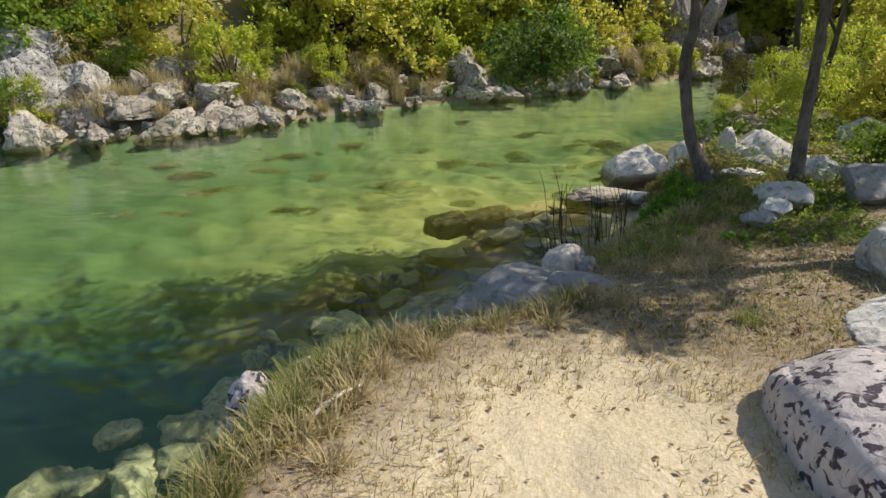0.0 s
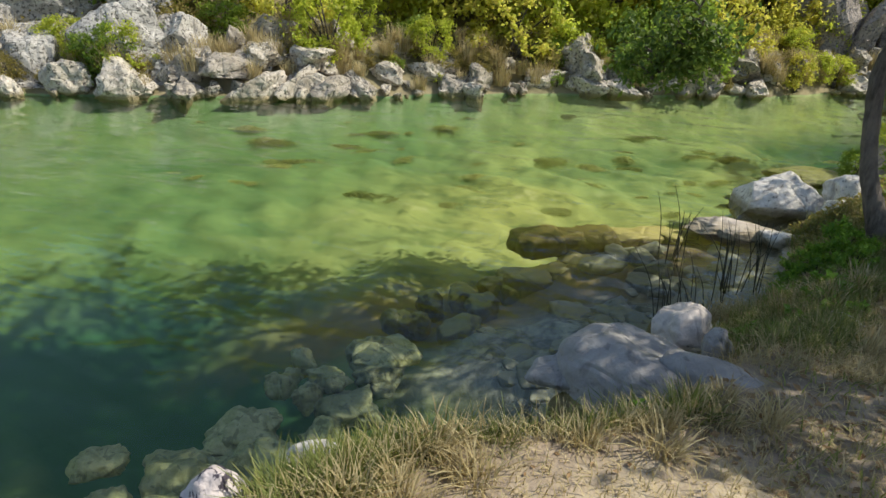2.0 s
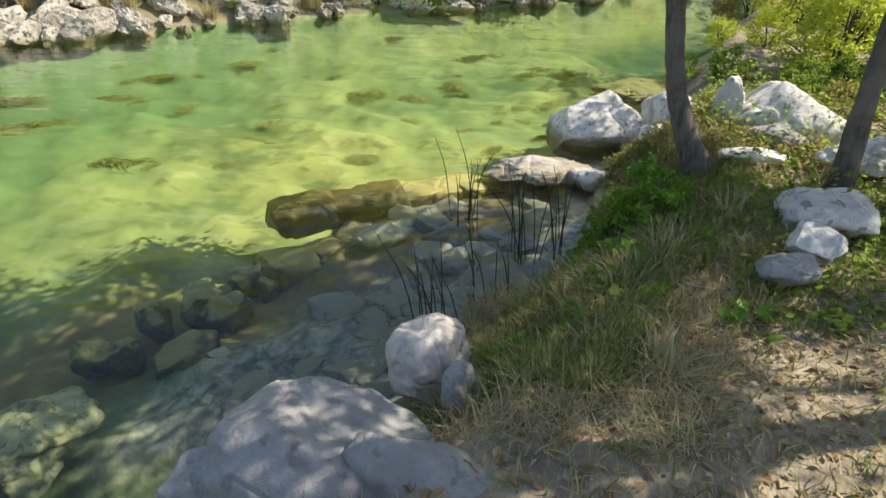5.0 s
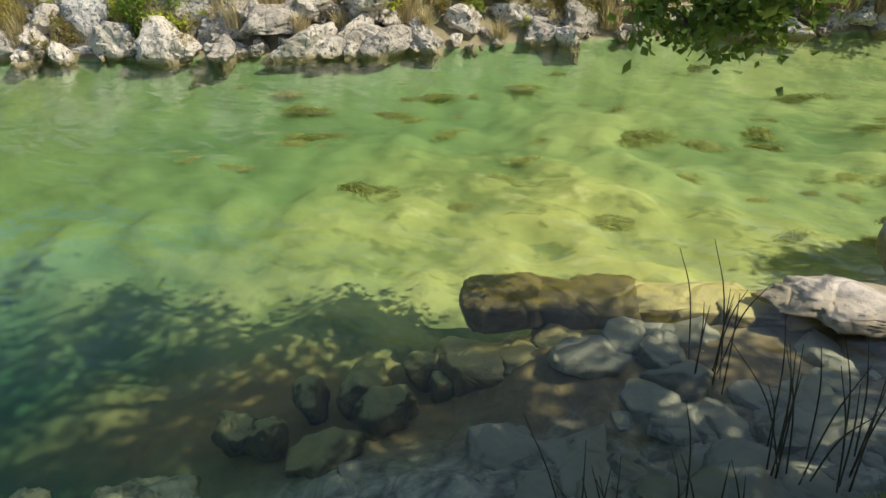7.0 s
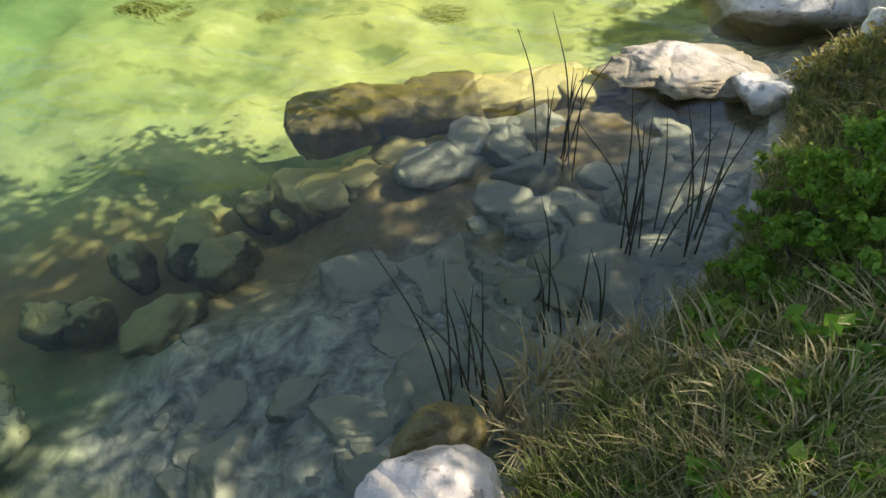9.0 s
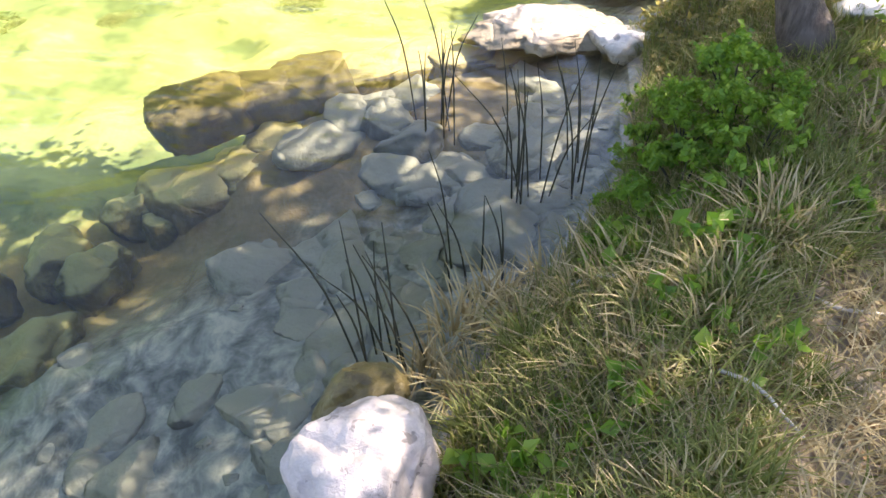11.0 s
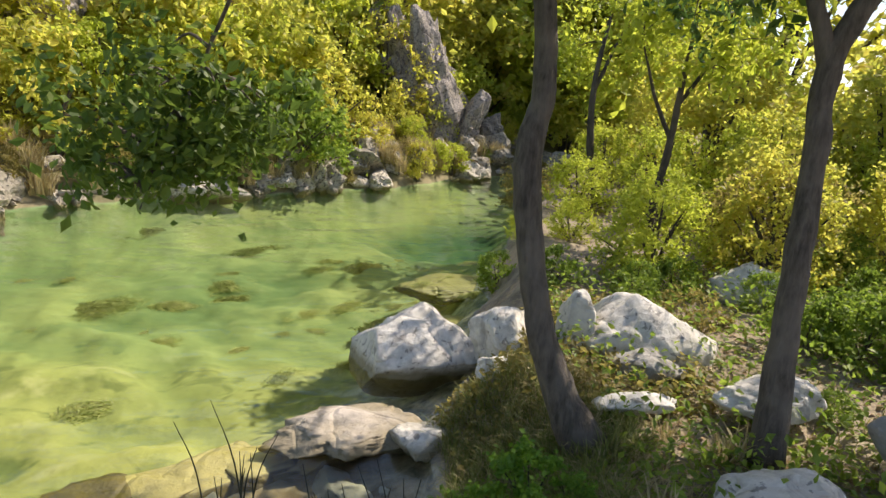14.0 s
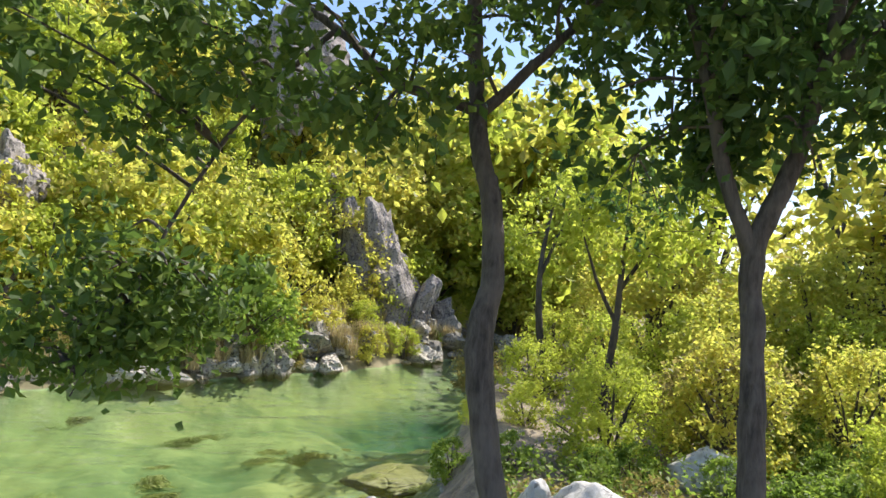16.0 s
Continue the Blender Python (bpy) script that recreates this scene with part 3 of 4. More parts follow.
rw = random.Random(52)
WEEDS = [tagged(weed_clump(20 + k, 650, WATER_WEED if k < 1 else WATER_WEED_PALE), "dark green water weed combed by the current" if k < 1 else "pale silted water weed on the river bed", "water weed", "weed clumps on the river bed") for k in range(5)]
placed = 0
while placed < 70:
    x, y = rw.uniform(-9, 3.2), rw.uniform(3.0, 15)
    if y > float(shore_far(x)) - 0.5 or ground_z(x, y) > -0.33 or 0.8 * y - 1.3 * x < 6.0 or y < 7.6 or (x > -1.5 and y < 9.0):
        continue
    s = rw.uniform(0.35, 0.95)
    m = pose(x, y, ground_z(x, y) - 0.01, 0, 0, 37 + rw.gauss(0, 16)) @ Matrix.Diagonal((s * rw.uniform(0.9, 1.4), s, s * rw.uniform(0.5, 1.0), 1))
    if placed < 5:
        WEEDS[placed].matrix_world = m
    else:
        copy_thing(WEEDS[rw.randrange(5)], m)
    placed += 1

# weed mats that reach the surface beside the shelves
for x, y, a in ((2.5, 11.3, 30), (2.1, 11.0, 50), (2.7, 10.6, 20), (1.9, 9.9, 35), (1.5, 9.5, 60), (2.2, 9.5, 25), (1.3, 9.1, 40), (2.9, 12.1, 30), (1.2, 8.6, 50)):
    copy_thing(WEEDS[1 + rw.randrange(4)], pose(x, y, -0.11, 0, 0, a) @ Matrix.Diagonal((0.75, 0.5, 0.9, 1)))

# far shore: a broken edge of limestone
FAR_MESHES = [rock_mesh("shore_rock", (1.0, 0.8, 0.75), 700 + k, STONE_FAR, 22, 0.17, 4, 0.58, 0.85, True) for k in range(7)]
rf = random.Random(5)


def far_place(x, d):
    """A spot d metres behind the far waterline."""
    return x - d * 0.62, float(shore_far(x)) + d * 0.78


def far_rock(x, d, s, sz=1.0, up=0.0, label="", tilt=14):
    px, py = far_place(x, d)
    ob = new("shore_rock", FAR_MESHES[rf.randrange(7)])
    ob.matrix_world = pose(px, py, max(ground_z(px, py), 0.0) + 0.18 * s + up, rf.uniform(-tilt, tilt), rf.uniform(-tilt, tilt), rf.uniform(0, 360)) @ Matrix.Diagonal((s * rf.uniform(0.9, 1.5), s * rf.uniform(0.6, 1.0), s * sz, 1))
    return tagged(ob, label or "weathered white limestone rock on the far shore", "rock", "rocks along the far shore")


for k in range(115):
    far_rock(rf.uniform(-16, 9), rf.uniform(-0.2, 0.7), rf.choice((0.2, 0.3, 0.45, 0.7)) * rf.uniform(0.8, 1.2), rf.uniform(0.6, 1.1))
for k in range(38):
    far_rock(rf.uniform(-16, 9), rf.uniform(-0.2, 0.25), rf.uniform(0.12, 0.3), rf.uniform(0.6, 1.1))
for k in range(70):
    far_rock(rf.uniform(-15, 6), rf.uniform(0.5, 1.9), rf.uniform(0.35, 0.8), rf.uniform(0.7, 1.2))
SLAB = "big pale fractured limestone block above the river"
for at, size, seed, turn in (
        ((-10.6, 10.35, 0.75), (1.30, 0.75, 1.25), 741, (0, 34, 36)), ((-12.1, 9.55, 0.55), (1.15, 0.80, 0.95), 742, (0, -20, 34)),
        ((-12.3, 9.0, 0.02), (1.70, 0.60, 0.42), 743, (0, 3, 28)), ((-9.75, 11.1, 0.95), (0.85, 0.6, 0.85), 744, (0, 38, 38)),
        ((-10.9, 11.3, 1.55), (1.05, 0.6, 0.85), 745, (0, 24, 30)), ((-9.6, 10.6, 0.25), (0.75, 0.5, 0.60), 746, (0, -26, 38)),
        ((-13.7, 9.2, 0.9), (1.3, 0.9, 1.3), 747, (0, 18, 30)), ((-12.6, 10.6, 1.5), (1.2, 0.8, 1.0), 748, (0, -18, 30)), ((-15.4, 8.3, 0.8), (1.6, 1.0, 1.4), 749, (0, 8, 25))):
    ob = new("shore_rock", rock_mesh("shore_rock", size, seed, STONE_SLAB, 20, 0.11, 5, 0.66, 0.7, True))
    ob.matrix_world = pose(*at, *turn)
    tagged(ob, SLAB, "rock", "rocks along the far shore")
for x, d, s, sz in ((-7.6, 0.8, 0.9, 0.7), (-8.2, 0.5, 0.8, 0.6), (-6.9, 0.6, 0.8, 0.6)):
    far_rock(x, d, s, sz, 0.1, "long pale limestone ledge above the water", 8)
for x, d, s, sz in ((1.6, 0.5, 0.7, 0.8), (2.3, 0.7, 0.8, 0.9), (3.2, 0.5, 0.6, 0.8), (5.0, 0.8, 0.8, 1.2), (6.0, 0.6, 0.8, 1.3), (4.2, 0.7, 0.6, 1.0)):
    far_rock(x, d, s, sz, 0.1)


def cliff(at, size, seed, label, turn=(0, 0, 0)):
    ob = new("cliff", rock_mesh("cliff", size, seed, STONE_CLIFF, 24, 0.20, 5, 0.58, 0.8, True))
    ob.matrix_world = pose(*at, *turn)
    return tagged(ob, label, "cliff")


cliff((3.65, 22.4, 1.7), (1.45, 1.1, 2.8), 801, "tall grey-brown limestone outcrop above the river bend", (0, -10, 20))
cliff((2.75, 22.8, 2.6), (1.05, 0.9, 3.0), 807, "narrow brown rock rib leaning on the outcrop", (0, -16, 40))
cliff((4.5, 22.3, 0.8), (0.7, 0.7, 1.4), 808, "fractured grey rock step at the foot of the outcrop", (0, 12, 10))
cliff((5.6, 23.6, 0.9), (1.0, 0.8, 1.1), 802, "grey-white broken rock face at the river bend", (0, 10, 0))
cliff((6.6, 24.0, 0.6), (0.9, 0.8, 0.8), 809, "low pale rocks sloping into the river bend", (0, 8, 30))
cliff((2.2, 23.4, 4.4), (0.9, 0.8, 1.5), 803, "grey rock pillar on the slope", (0, -8, 0))
cliff((-4.6, 17.6, 3.6), (0.9, 0.8, 1.5), 804, "upright grey rock among yellow shrubs", (0, 4, 0))
cliff((-6.2, 18.2, 3.4), (1.2, 0.8, 1.4), 805, "pale rock standing out of the slope", (0, 0, 30))
cliff((0.2, 30.0, 10.5), (3.0, 2.0, 4.0), 806, "grey crag high on the wooded hill")


# ---- leaves and wood ----
def leaf_cloud(r, centres, radii, count, size, flat=0.35, droop=0.0):
    """Leaves of four corners strewn about the centres: vertices and faces."""
    c = np.array(centres, float)
    rad = np.array(radii, float)
    pick = r.choice(len(c), count, p=rad ** 2 / np.sum(rad ** 2))
    d = r.normal(0, 1, (count, 3))
    d /= np.linalg.norm(d, axis=1)[:, None]
    spray = r.normal(0, 1, (len(c), 3)) * np.array((1, 1, 0.8))
    spray /= np.linalg.norm(spray, axis=1)[:, None]
    dist = rad[pick] * np.abs(r.normal(0, 0.62, count))
    pos = c[pick] + d * dist[:, None] * np.array((1, 1, 0.85)) + spray[pick] * (rad[pick] * r.uniform(-1.25, 1.25, count))[:, None]
    nrm = d * 0.6 + r.normal(0, 0.55, (count, 3)) + np.array((0, 0, flat))
    nrm /= np.linalg.norm(nrm, axis=1)[:, None]
    along = np.cross(nrm, r.normal(0, 1, (count, 3)))
    along /= np.linalg.norm(along, axis=1)[:, None] + 1e-9
    along[:, 2] -= droop
    side = np.cross(nrm, along)
    side /= np.linalg.norm(side, axis=1)[:, None] + 1e-9
    s = size * r.uniform(0.6, 1.35, count)[:, None]
    a, b = along * s, side * s * 0.33
    fold = nrm * s * 0.10
    verts = np.stack([pos - a * 0.5, pos + b + fold, pos + a * 0.5, pos - b + fold], 1).reshape(-1, 3)
    faces = np.arange(count * 4).reshape(-1, 4)
    return verts, faces


def tube(points, radii, sides=8):
    """A tapered round limb along the points."""
    verts, faces = [], []
    pts = [Vector(p) for p in points]
    for i, p in enumerate(pts):
        t = (pts[min(i + 1, len(pts) - 1)] - pts[max(i - 1, 0)]).normalized()
        u = t.cross(Vector((0.31, 0.95, 0.05))).normalized()
        v = t.cross(u)
        for k in range(sides):
            a = 2 * math.pi * k / sides
            verts.append(p + (u * math.cos(a) + v * math.sin(a)) * radii[i])
    for i in range(len(pts) - 1):
        for k in range(sides):
            j = (k + 1) % sides
            faces.append((i * sides + k, i * sides + j, (i + 1) * sides + j, (i + 1) * sides + k))
    faces.append(tuple(range(sides))[::-1])
    faces.append(tuple(range((len(pts) - 1) * sides, len(pts) * sides)))
    return verts, faces


def bend(points, radii, steps=5, wob=0.0, seed=0):
    """Rounds a line of points off (Catmull-Rom), with a little unevenness."""
    r = random.Random(seed)
    P = [Vector(p) for p in points]
    P = [P[0] * 2 - P[1]] + P + [P[-1] * 2 - P[-2]]
    out, rad = [], []
    for i in range(1, len(P) - 2):
        for k in range(steps):
            t = k / steps
            a, b, c, d = P[i - 1], P[i], P[i + 1], P[i + 2]
            q = 0.5 * ((2 * b) + (c - a) * t + (2 * a - 5 * b + 4 * c - d) * t * t + (3 * b - a - 3 * c + d) * t ** 3)
            out.append(q + Vector((r.uniform(-wob, wob), r.uniform(-wob, wob), 0)))
            rad.append((radii[i - 1] * (1 - t) + radii[i] * t) * (1 + r.uniform(-0.06, 0.06)))
    out.append(P[-2])
    rad.append(radii[-1])
    return out, rad


def joined(pieces):
    verts, faces = [], []
    for v, f in pieces:
        n = len(verts)
        verts.extend(tuple(q) for q in v)
        faces.extend(tuple(int(i) + n for i in q) for q in f)
    return verts, faces


def shrub(name, seed, radius, tall, leaf_mat, leaves, leaf_size, label, category="shrub", clumps=42, stems=7, bark=BARK_DARK, low=0.12):
    """A bush: bent stems and a ragged crown of clumps."""
    r = np.random.RandomState(seed)
    root = empty(name)
    cs, rads = [], []
    for k in range(clumps):
        a, h = r.uniform(0, 6.28), r.uniform(low, 1.0)
        wide = radius * math.sin(math.pi * min(0.94, 0.22 + 0.70 * h)) ** 0.7
        q = wide * r.uniform(0.35, 1.0) ** 0.6
        cs.append((q * math.cos(a), q * math.sin(a), tall * h * r.uniform(0.88, 1.08)))
        rads.append(radius * r.uniform(0.13, 0.31))
    v, f = leaf_cloud(r, cs, rads, leaves, leaf_size)
    mesh_object("crown", v.tolist(), f.tolist(), leaf_mat, root, flat=True)
    wood = []
    for k in range(stems):
        c = cs[r.randint(len(cs))]
        pts, rd = bend([(r.uniform(-0.1, 0.1) * radius, r.uniform(-0.1, 0.1) * radius, -0.15), (c[0] * 0.35, c[1] * 0.35, c[2] * 0.5), c], [0.022 * tall, 0.014 * tall, 0.004 * tall], 4)
        wood.append(tube(pts, rd, 5))
    v, f = joined(wood)
    tagged(mesh_object("stem", v, f, bark, root), kind="stuff")
    return tagged(root, label, category)


def copy_at(ob, x, y, s=1.0, turn=0.0, sink=0.05, z=None, sz=None, group="", name=""):
    zz = (ground_z(x, y) - sink) if z is None else z
    c = copy_thing(ob, pose(x, y, zz, 0, 0, turn) @ Matrix.Diagonal((s, s, sz or s, 1)))
    if group:
        c["group"] = group
    if name:
        c.name = name
        c["label"] = c["label"].replace("on the rocky river shore", "on the wooded hillside").replace("overhanging the water", "on the wooded hillside")
    return c


YB = [shrub("shrub", 900 + k, 1.0, 1.9, LEAF_YELLOW, 4200, 0.095, "yellow autumn shrub on the rocky river shore") for k in range(2)]
LB = [shrub("shrub", 910 + k, 1.0, 1.8, LEAF_LIME, 4200, 0.095, "yellow-green shrub on the rocky river shore") for k in range(2)]
GB = [shrub("shrub", 920 + k, 1.0, 1.6, LEAF_GREEN, 4200, 0.095, "leafy green shrub on the rocky river shore") for k in range(2)]
DB = [shrub("shrub", 930 + k, 1.1, 1.8, LEAF_GREEN, 4800, 0.09, "dense green shrub overhanging the water") for k in range(2)]
OB = [shrub("shrub", 940 + k, 1.0, 1.3, LEAF_OLIVE, 3000, 0.08, "dull olive brush with dry twigs") for k in range(2)]
NL = [shrub("thicket_shrub", 950 + k, 1.0, 1.9, LEAF_LIME, 6000, 0.075, "airy yellow-green shrub with thin stems behind the boulders", "shrub", 60, 16) for k in range(2)]
NY = [shrub("thicket_shrub", 955 + k, 1.0, 2.0, LEAF_YELLOW, 6000, 0.075, "airy yellow autumn shrub with thin stems behind the boulders", "shrub", 60, 16) for k in range(2)]
KIND = {"l": NL, "y": NY, "Y": YB, "L": LB, "G": GB, "D": DB, "O": OB}
used = set()
rb = random.Random(9)
G_FAR = "shrubs on the far bank"


def plant(kind, x, y, s, sz=None, group=G_FAR, sink=0.08):
    """The first of a kind is the original itself, later ones are copies."""
    src = KIND[kind][rb.randrange(2)]
    if src.name not in used:
        used.add(src.name)
        src.matrix_world = pose(x, y, ground_z(x, y) - sink, 0, 0, rb.uniform(0, 360)) @ Matrix.Diagonal((s, s, sz or s, 1))
        src["group"] = group
        return src
    return copy_at(src, x, y, s, rb.uniform(0, 360), sink, None, sz, group, "hillside_bush" if "slope" in group else "")


# near the far waterline: kind, place along the shore, distance behind it, size
for kind, x, d, s in (
        ("O", -14.4, 2.2, 0.9), ("L", -13.0, 3.2, 1.1), ("O", -11.9, 2.6, 0.8), ("G", -10.2, 0.5, 0.55), ("L", -9.9, 0.5, 0.5), ("O", -9.2, 2.2, 1.0),
        ("L", -10.8, 2.8, 1.0), ("G", -8.2, 2.2, 0.9), ("L", -6.5, 1.1, 0.75), ("Y", -7.2, 2.6, 1.2), ("L", -5.7, 2.4, 1.0), ("O", -5.6, 0.9, 0.5),
        ("G", -4.9, 1.7, 0.8), ("Y", -3.2, 1.2, 0.9), ("O", -4.2, 0.8, 0.45), ("Y", -4.2, 2.8, 1.2), ("G", -2.4, 1.0, 0.8), ("L", -2.2, 2.0, 1.1),
        ("L", -1.5, 0.7, 0.75), ("L", -0.8, 1.6, 1.2), ("G", -0.5, 0.7, 0.9), ("D", 0.3, 0.6, 1.1), ("G", 0.6, 1.4, 1.1), ("Y", -0.3, 2.8, 1.4),
        ("L", 1.2, 0.6, 0.65), ("Y", 1.6, 1.6, 0.9), ("Y", 2.3, 0.9, 0.45), ("Y", 1.0, 2.2, 1.2), ("L", 3.0, 0.5, 0.4), ("L", 3.7, 0.4, 0.38), ("O", 4.4, 0.3, 0.4),
        ("L", 4.8, 2.0, 0.9), ("O", 5.4, 0.5, 0.4), ("L", 6.6, 1.4, 1.0), ("Y", 5.8, 3.2, 1.2), ("L", 8.0, 1.5, 1.2), ("Y", 9.5, 1.2, 1.2), ("G", 7.4, 3.0, 1.4)):
    px, py = far_place(x, d)
    plant(kind, px, py, s * 1.05)
# low growth right at the far waterline
for k in range(95):
    px, py = far_place(rb.uniform(-15, 8), rb.uniform(0.05, 1.5))
    plant(rb.choice("OOLYGOL"), px, py, rb.uniform(0.20, 0.48), None, "low growth at the far waterline", -0.08)
# the wooded slope
for k in range(135):
    x = rb.uniform(-19, 16)
    d = rb.uniform(3.2, 17) if k > 50 else rb.uniform(2.6, 6)
    px, py = far_place(x, d)
    plant(rb.choice("YLLLLGOYYL"), px, py, rb.uniform(0.9, 1.5) * (1 + 0.035 * d), None, "shrubs on the wooded slope")

for k in range(34):
    px, py = far_place(rb.uniform(-8, 16), rb.uniform(10, 28))
    plant(rb.choice("YLLYYL"), px, py, rb.uniform(1.6, 2.3), None, "tall shrubs high on the wooded slope")

for k in range(16):
    x, y = rb.uniform(7.0, 17), rb.uniform(28, 36)
    plant(rb.choice("YLLYL"), x, y, rb.uniform(3.0, 4.0), None, "tall shrubs high on the wooded slope")

# autumn growth round the outcrop
for kind, x, y, s in (("Y", 3.0, 24.6, 1.9), ("L", 4.6, 25.2, 2.0), ("Y", 5.8, 25.6, 1.7), ("L", 7.0, 26.0, 2.0), ("Y", 6.2, 27.6, 2.6), ("L", 4.0, 27.4, 2.6), ("O", 2.6, 20.9, 0.35), ("L", 4.6, 22.0, 0.3), ("Y", 8.4, 26.6, 2.0), ("L", 5.2, 24.3, 0.7)):
    plant(kind, x, y, s, None, "autumn shrubs round the outcrop")

# dry tufts hanging between the far rocks
def tuft(seed, count, length, wide, mat, name="grass_tuft", lean=0.5):
    r = np.random.RandomState(seed)
    verts, faces = [], []
    for k in range(count):
        a, q = r.uniform(0, 6.28), wide * r.uniform(0, 1) ** 0.7
        base = np.array((q * math.cos(a), q * math.sin(a), -0.02))
        a2 = a + r.normal(0, 0.9)
        out = np.array((math.cos(a2), math.sin(a2), 0))
        l, ln = length * r.uniform(0.45, 1.1), lean * r.uniform(0.2, 1.3)
        side = np.array((-out[1], out[0], 0)) * 0.006 * (0.6 + length)
        n = len(verts)
        for t, w in ((0, 1.0), (0.4, 0.9), (0.75, 0.6), (1.0, 0.08)):
            p = base + out * l * ln * t * t + np.array((0, 0, l * (t - 0.42 * ln * t * t)))
            verts += [p - side * w, p + side * w]
        for i in range(3):
            faces.append((n + 2 * i, n + 2 * i + 1, n + 2 * i + 3, n + 2 * i + 2))
    return mesh_object(name, verts, faces, mat, flat=True)


DRY = [tagged(tuft(40 + k, 150, 0.55, 0.16, GRASS_DRY), "tuft of dry straw-coloured grass between the rocks", "grass", "tufts on the far shore") for k in range(2)]
rg = random.Random(21)
for k in range(190):
    px, py = far_place(rg.uniform(-15, 8), rg.uniform(0.05, 1.9))
    if k < 2:
        DRY[k].matrix_world = pose(px, py, ground_z(px, py) + 0.2, 0, 0, 0)
    else:
        s = rg.uniform(0.6, 1.3)
        copy_at(DRY[k % 2], px, py, s, rg.uniform(0, 360), 0, ground_z(px, py) + rg.uniform(0.05, 0.35))

# ---- trees beside the path ----
def tree(name, trunk_pts, trunk_rad, limbs, clumps, leaves, leaf_size, leaf_mat, bark, seed, label):
    """A trunk, limbs, twigs to every clump, and a crown of single leaves."""
    base = trunk_pts[0]
    root = empty(name, *base)
    o = Vector(base)
    pts, rad = bend([Vector(p) - o for p in trunk_pts], trunk_rad, 7, 0.004, seed)
    v, f = tube(pts, rad, 14)
    mesh_object("trunk", v, f, bark, root)
    ends = list(pts[len(pts) // 2:])
    for lp, lr in limbs:
        p2, r2 = bend([Vector(p) - o for p in lp], lr, 5, 0.006, seed + 1)
        v, f = tube(p2, r2, 8)
        mesh_object("limb", v, f, bark, root)
        ends += p2[2:]
    twigs = []
    for c, r in clumps:
        c = Vector(c) - o
        e = min(ends, key=lambda q: (q - c).length)
        m = (e + c) * 0.5 + Vector((0, 0, 0.06))
        p2, r2 = bend([e, m, c], [0.012, 0.008, 0.003], 3)
        twigs.append(tube(p2, r2, 5))
    v, f = joined(twigs)
    tagged(mesh_object("twig", v, f, bark, root), kind="stuff")
    rr = np.random.RandomState(seed)
    v, f = leaf_cloud(rr, [tuple(Vector(c) - o) for c, r in clumps], [r for c, r in clumps], leaves, leaf_size, 0.3, 0.25)
    mesh_object("crown", v.tolist(), f.tolist(), leaf_mat, root, flat=True)
    return tagged(root, label, "tree")


def crown_clumps(seed, centre, spread, n, rlo, rhi):
    r = random.Random(seed)
    out = []
    while len(out) < n:
        p = Vector((r.uniform(-1, 1), r.uniform(-1, 1), r.uniform(-1, 1)))
        if 0.25 < p.length < 1.0:
            out.append(((centre[0] + p.x * spread[0], centre[1] + p.y * spread[1], centre[2] + p.z * spread[2]), r.uniform(rlo, rhi)))
    return out


cl = crown_clumps(1, (1.3, 5.2, 5.1), (2.0, 1.8, 1.3), 48, 0.30, 0.60)
cl += crown_clumps(2, (0.36, 7.05, 1.99), (0.60, 0.34, 0.32), 26, 0.13, 0.24)
cl += crown_clumps(17, (0.14, 7.05, 1.66), (0.42, 0.25, 0.20), 13, 0.12, 0.20)
cl += crown_clumps(14, (2.7, 7.1, 3.7), (0.7, 0.35, 0.3), 4, 0.16, 0.28)
cl += crown_clumps(12, (2.2, 6.4, 3.5), (0.8, 0.5, 0.35), 8, 0.16, 0.28)
cl += crown_clumps(18, (0.15, 6.6, 3.35), (0.9, 0.5, 0.4), 15, 0.16, 0.30)
cl += crown_clumps(3, (0.7, 6.4, 3.0), (1.15, 0.5, 0.42), 28, 0.16, 0.30)
tree("tree", [(2.42, 6.42, 0.38), (2.24, 6.46, 0.72), (2.09, 6.50, 1.15), (2.00, 6.56, 1.80), (2.055, 6.6, 2.15), (2.04, 6.67, 2.55), (1.985, 6.73, 2.8), (1.95, 6.85, 3.5), (1.7, 6.3, 4.6), (1.4, 5.6, 5.8)],
     [0.13, 0.085, 0.066, 0.066, 0.055, 0.05, 0.046, 0.038, 0.026, 0.012],
     [([(1.97, 6.76, 2.95), (2.2, 6.62, 3.2), (2.5, 6.5, 3.55), (2.9, 6.3, 4.2)], [0.032, 0.026, 0.02, 0.01]),
      ([(1.96, 6.8, 3.0), (1.55, 6.82, 3.10), (1.25, 6.9, 3.35), (0.8, 7.0, 3.6), (0.2, 7.1, 3.9)], [0.03, 0.026, 0.022, 0.015, 0.008]),
      ([(1.25, 6.9, 3.35), (0.9, 7.05, 3.0), (0.6, 7.1, 2.5), (0.35, 7.1, 1.9), (0.15, 7.05, 1.45)], [0.016, 0.013, 0.010, 0.007, 0.003]),
      ([(1.95, 6.9, 3.7), (1.9, 6.2, 4.3), (1.7, 5.3, 5.0)], [0.03, 0.022, 0.01])],
     cl, 24000, 0.066, LEAF_TREE, BARK_GREY, 71, "slender grey-barked tree leaning over the river with drooping leafy branches")

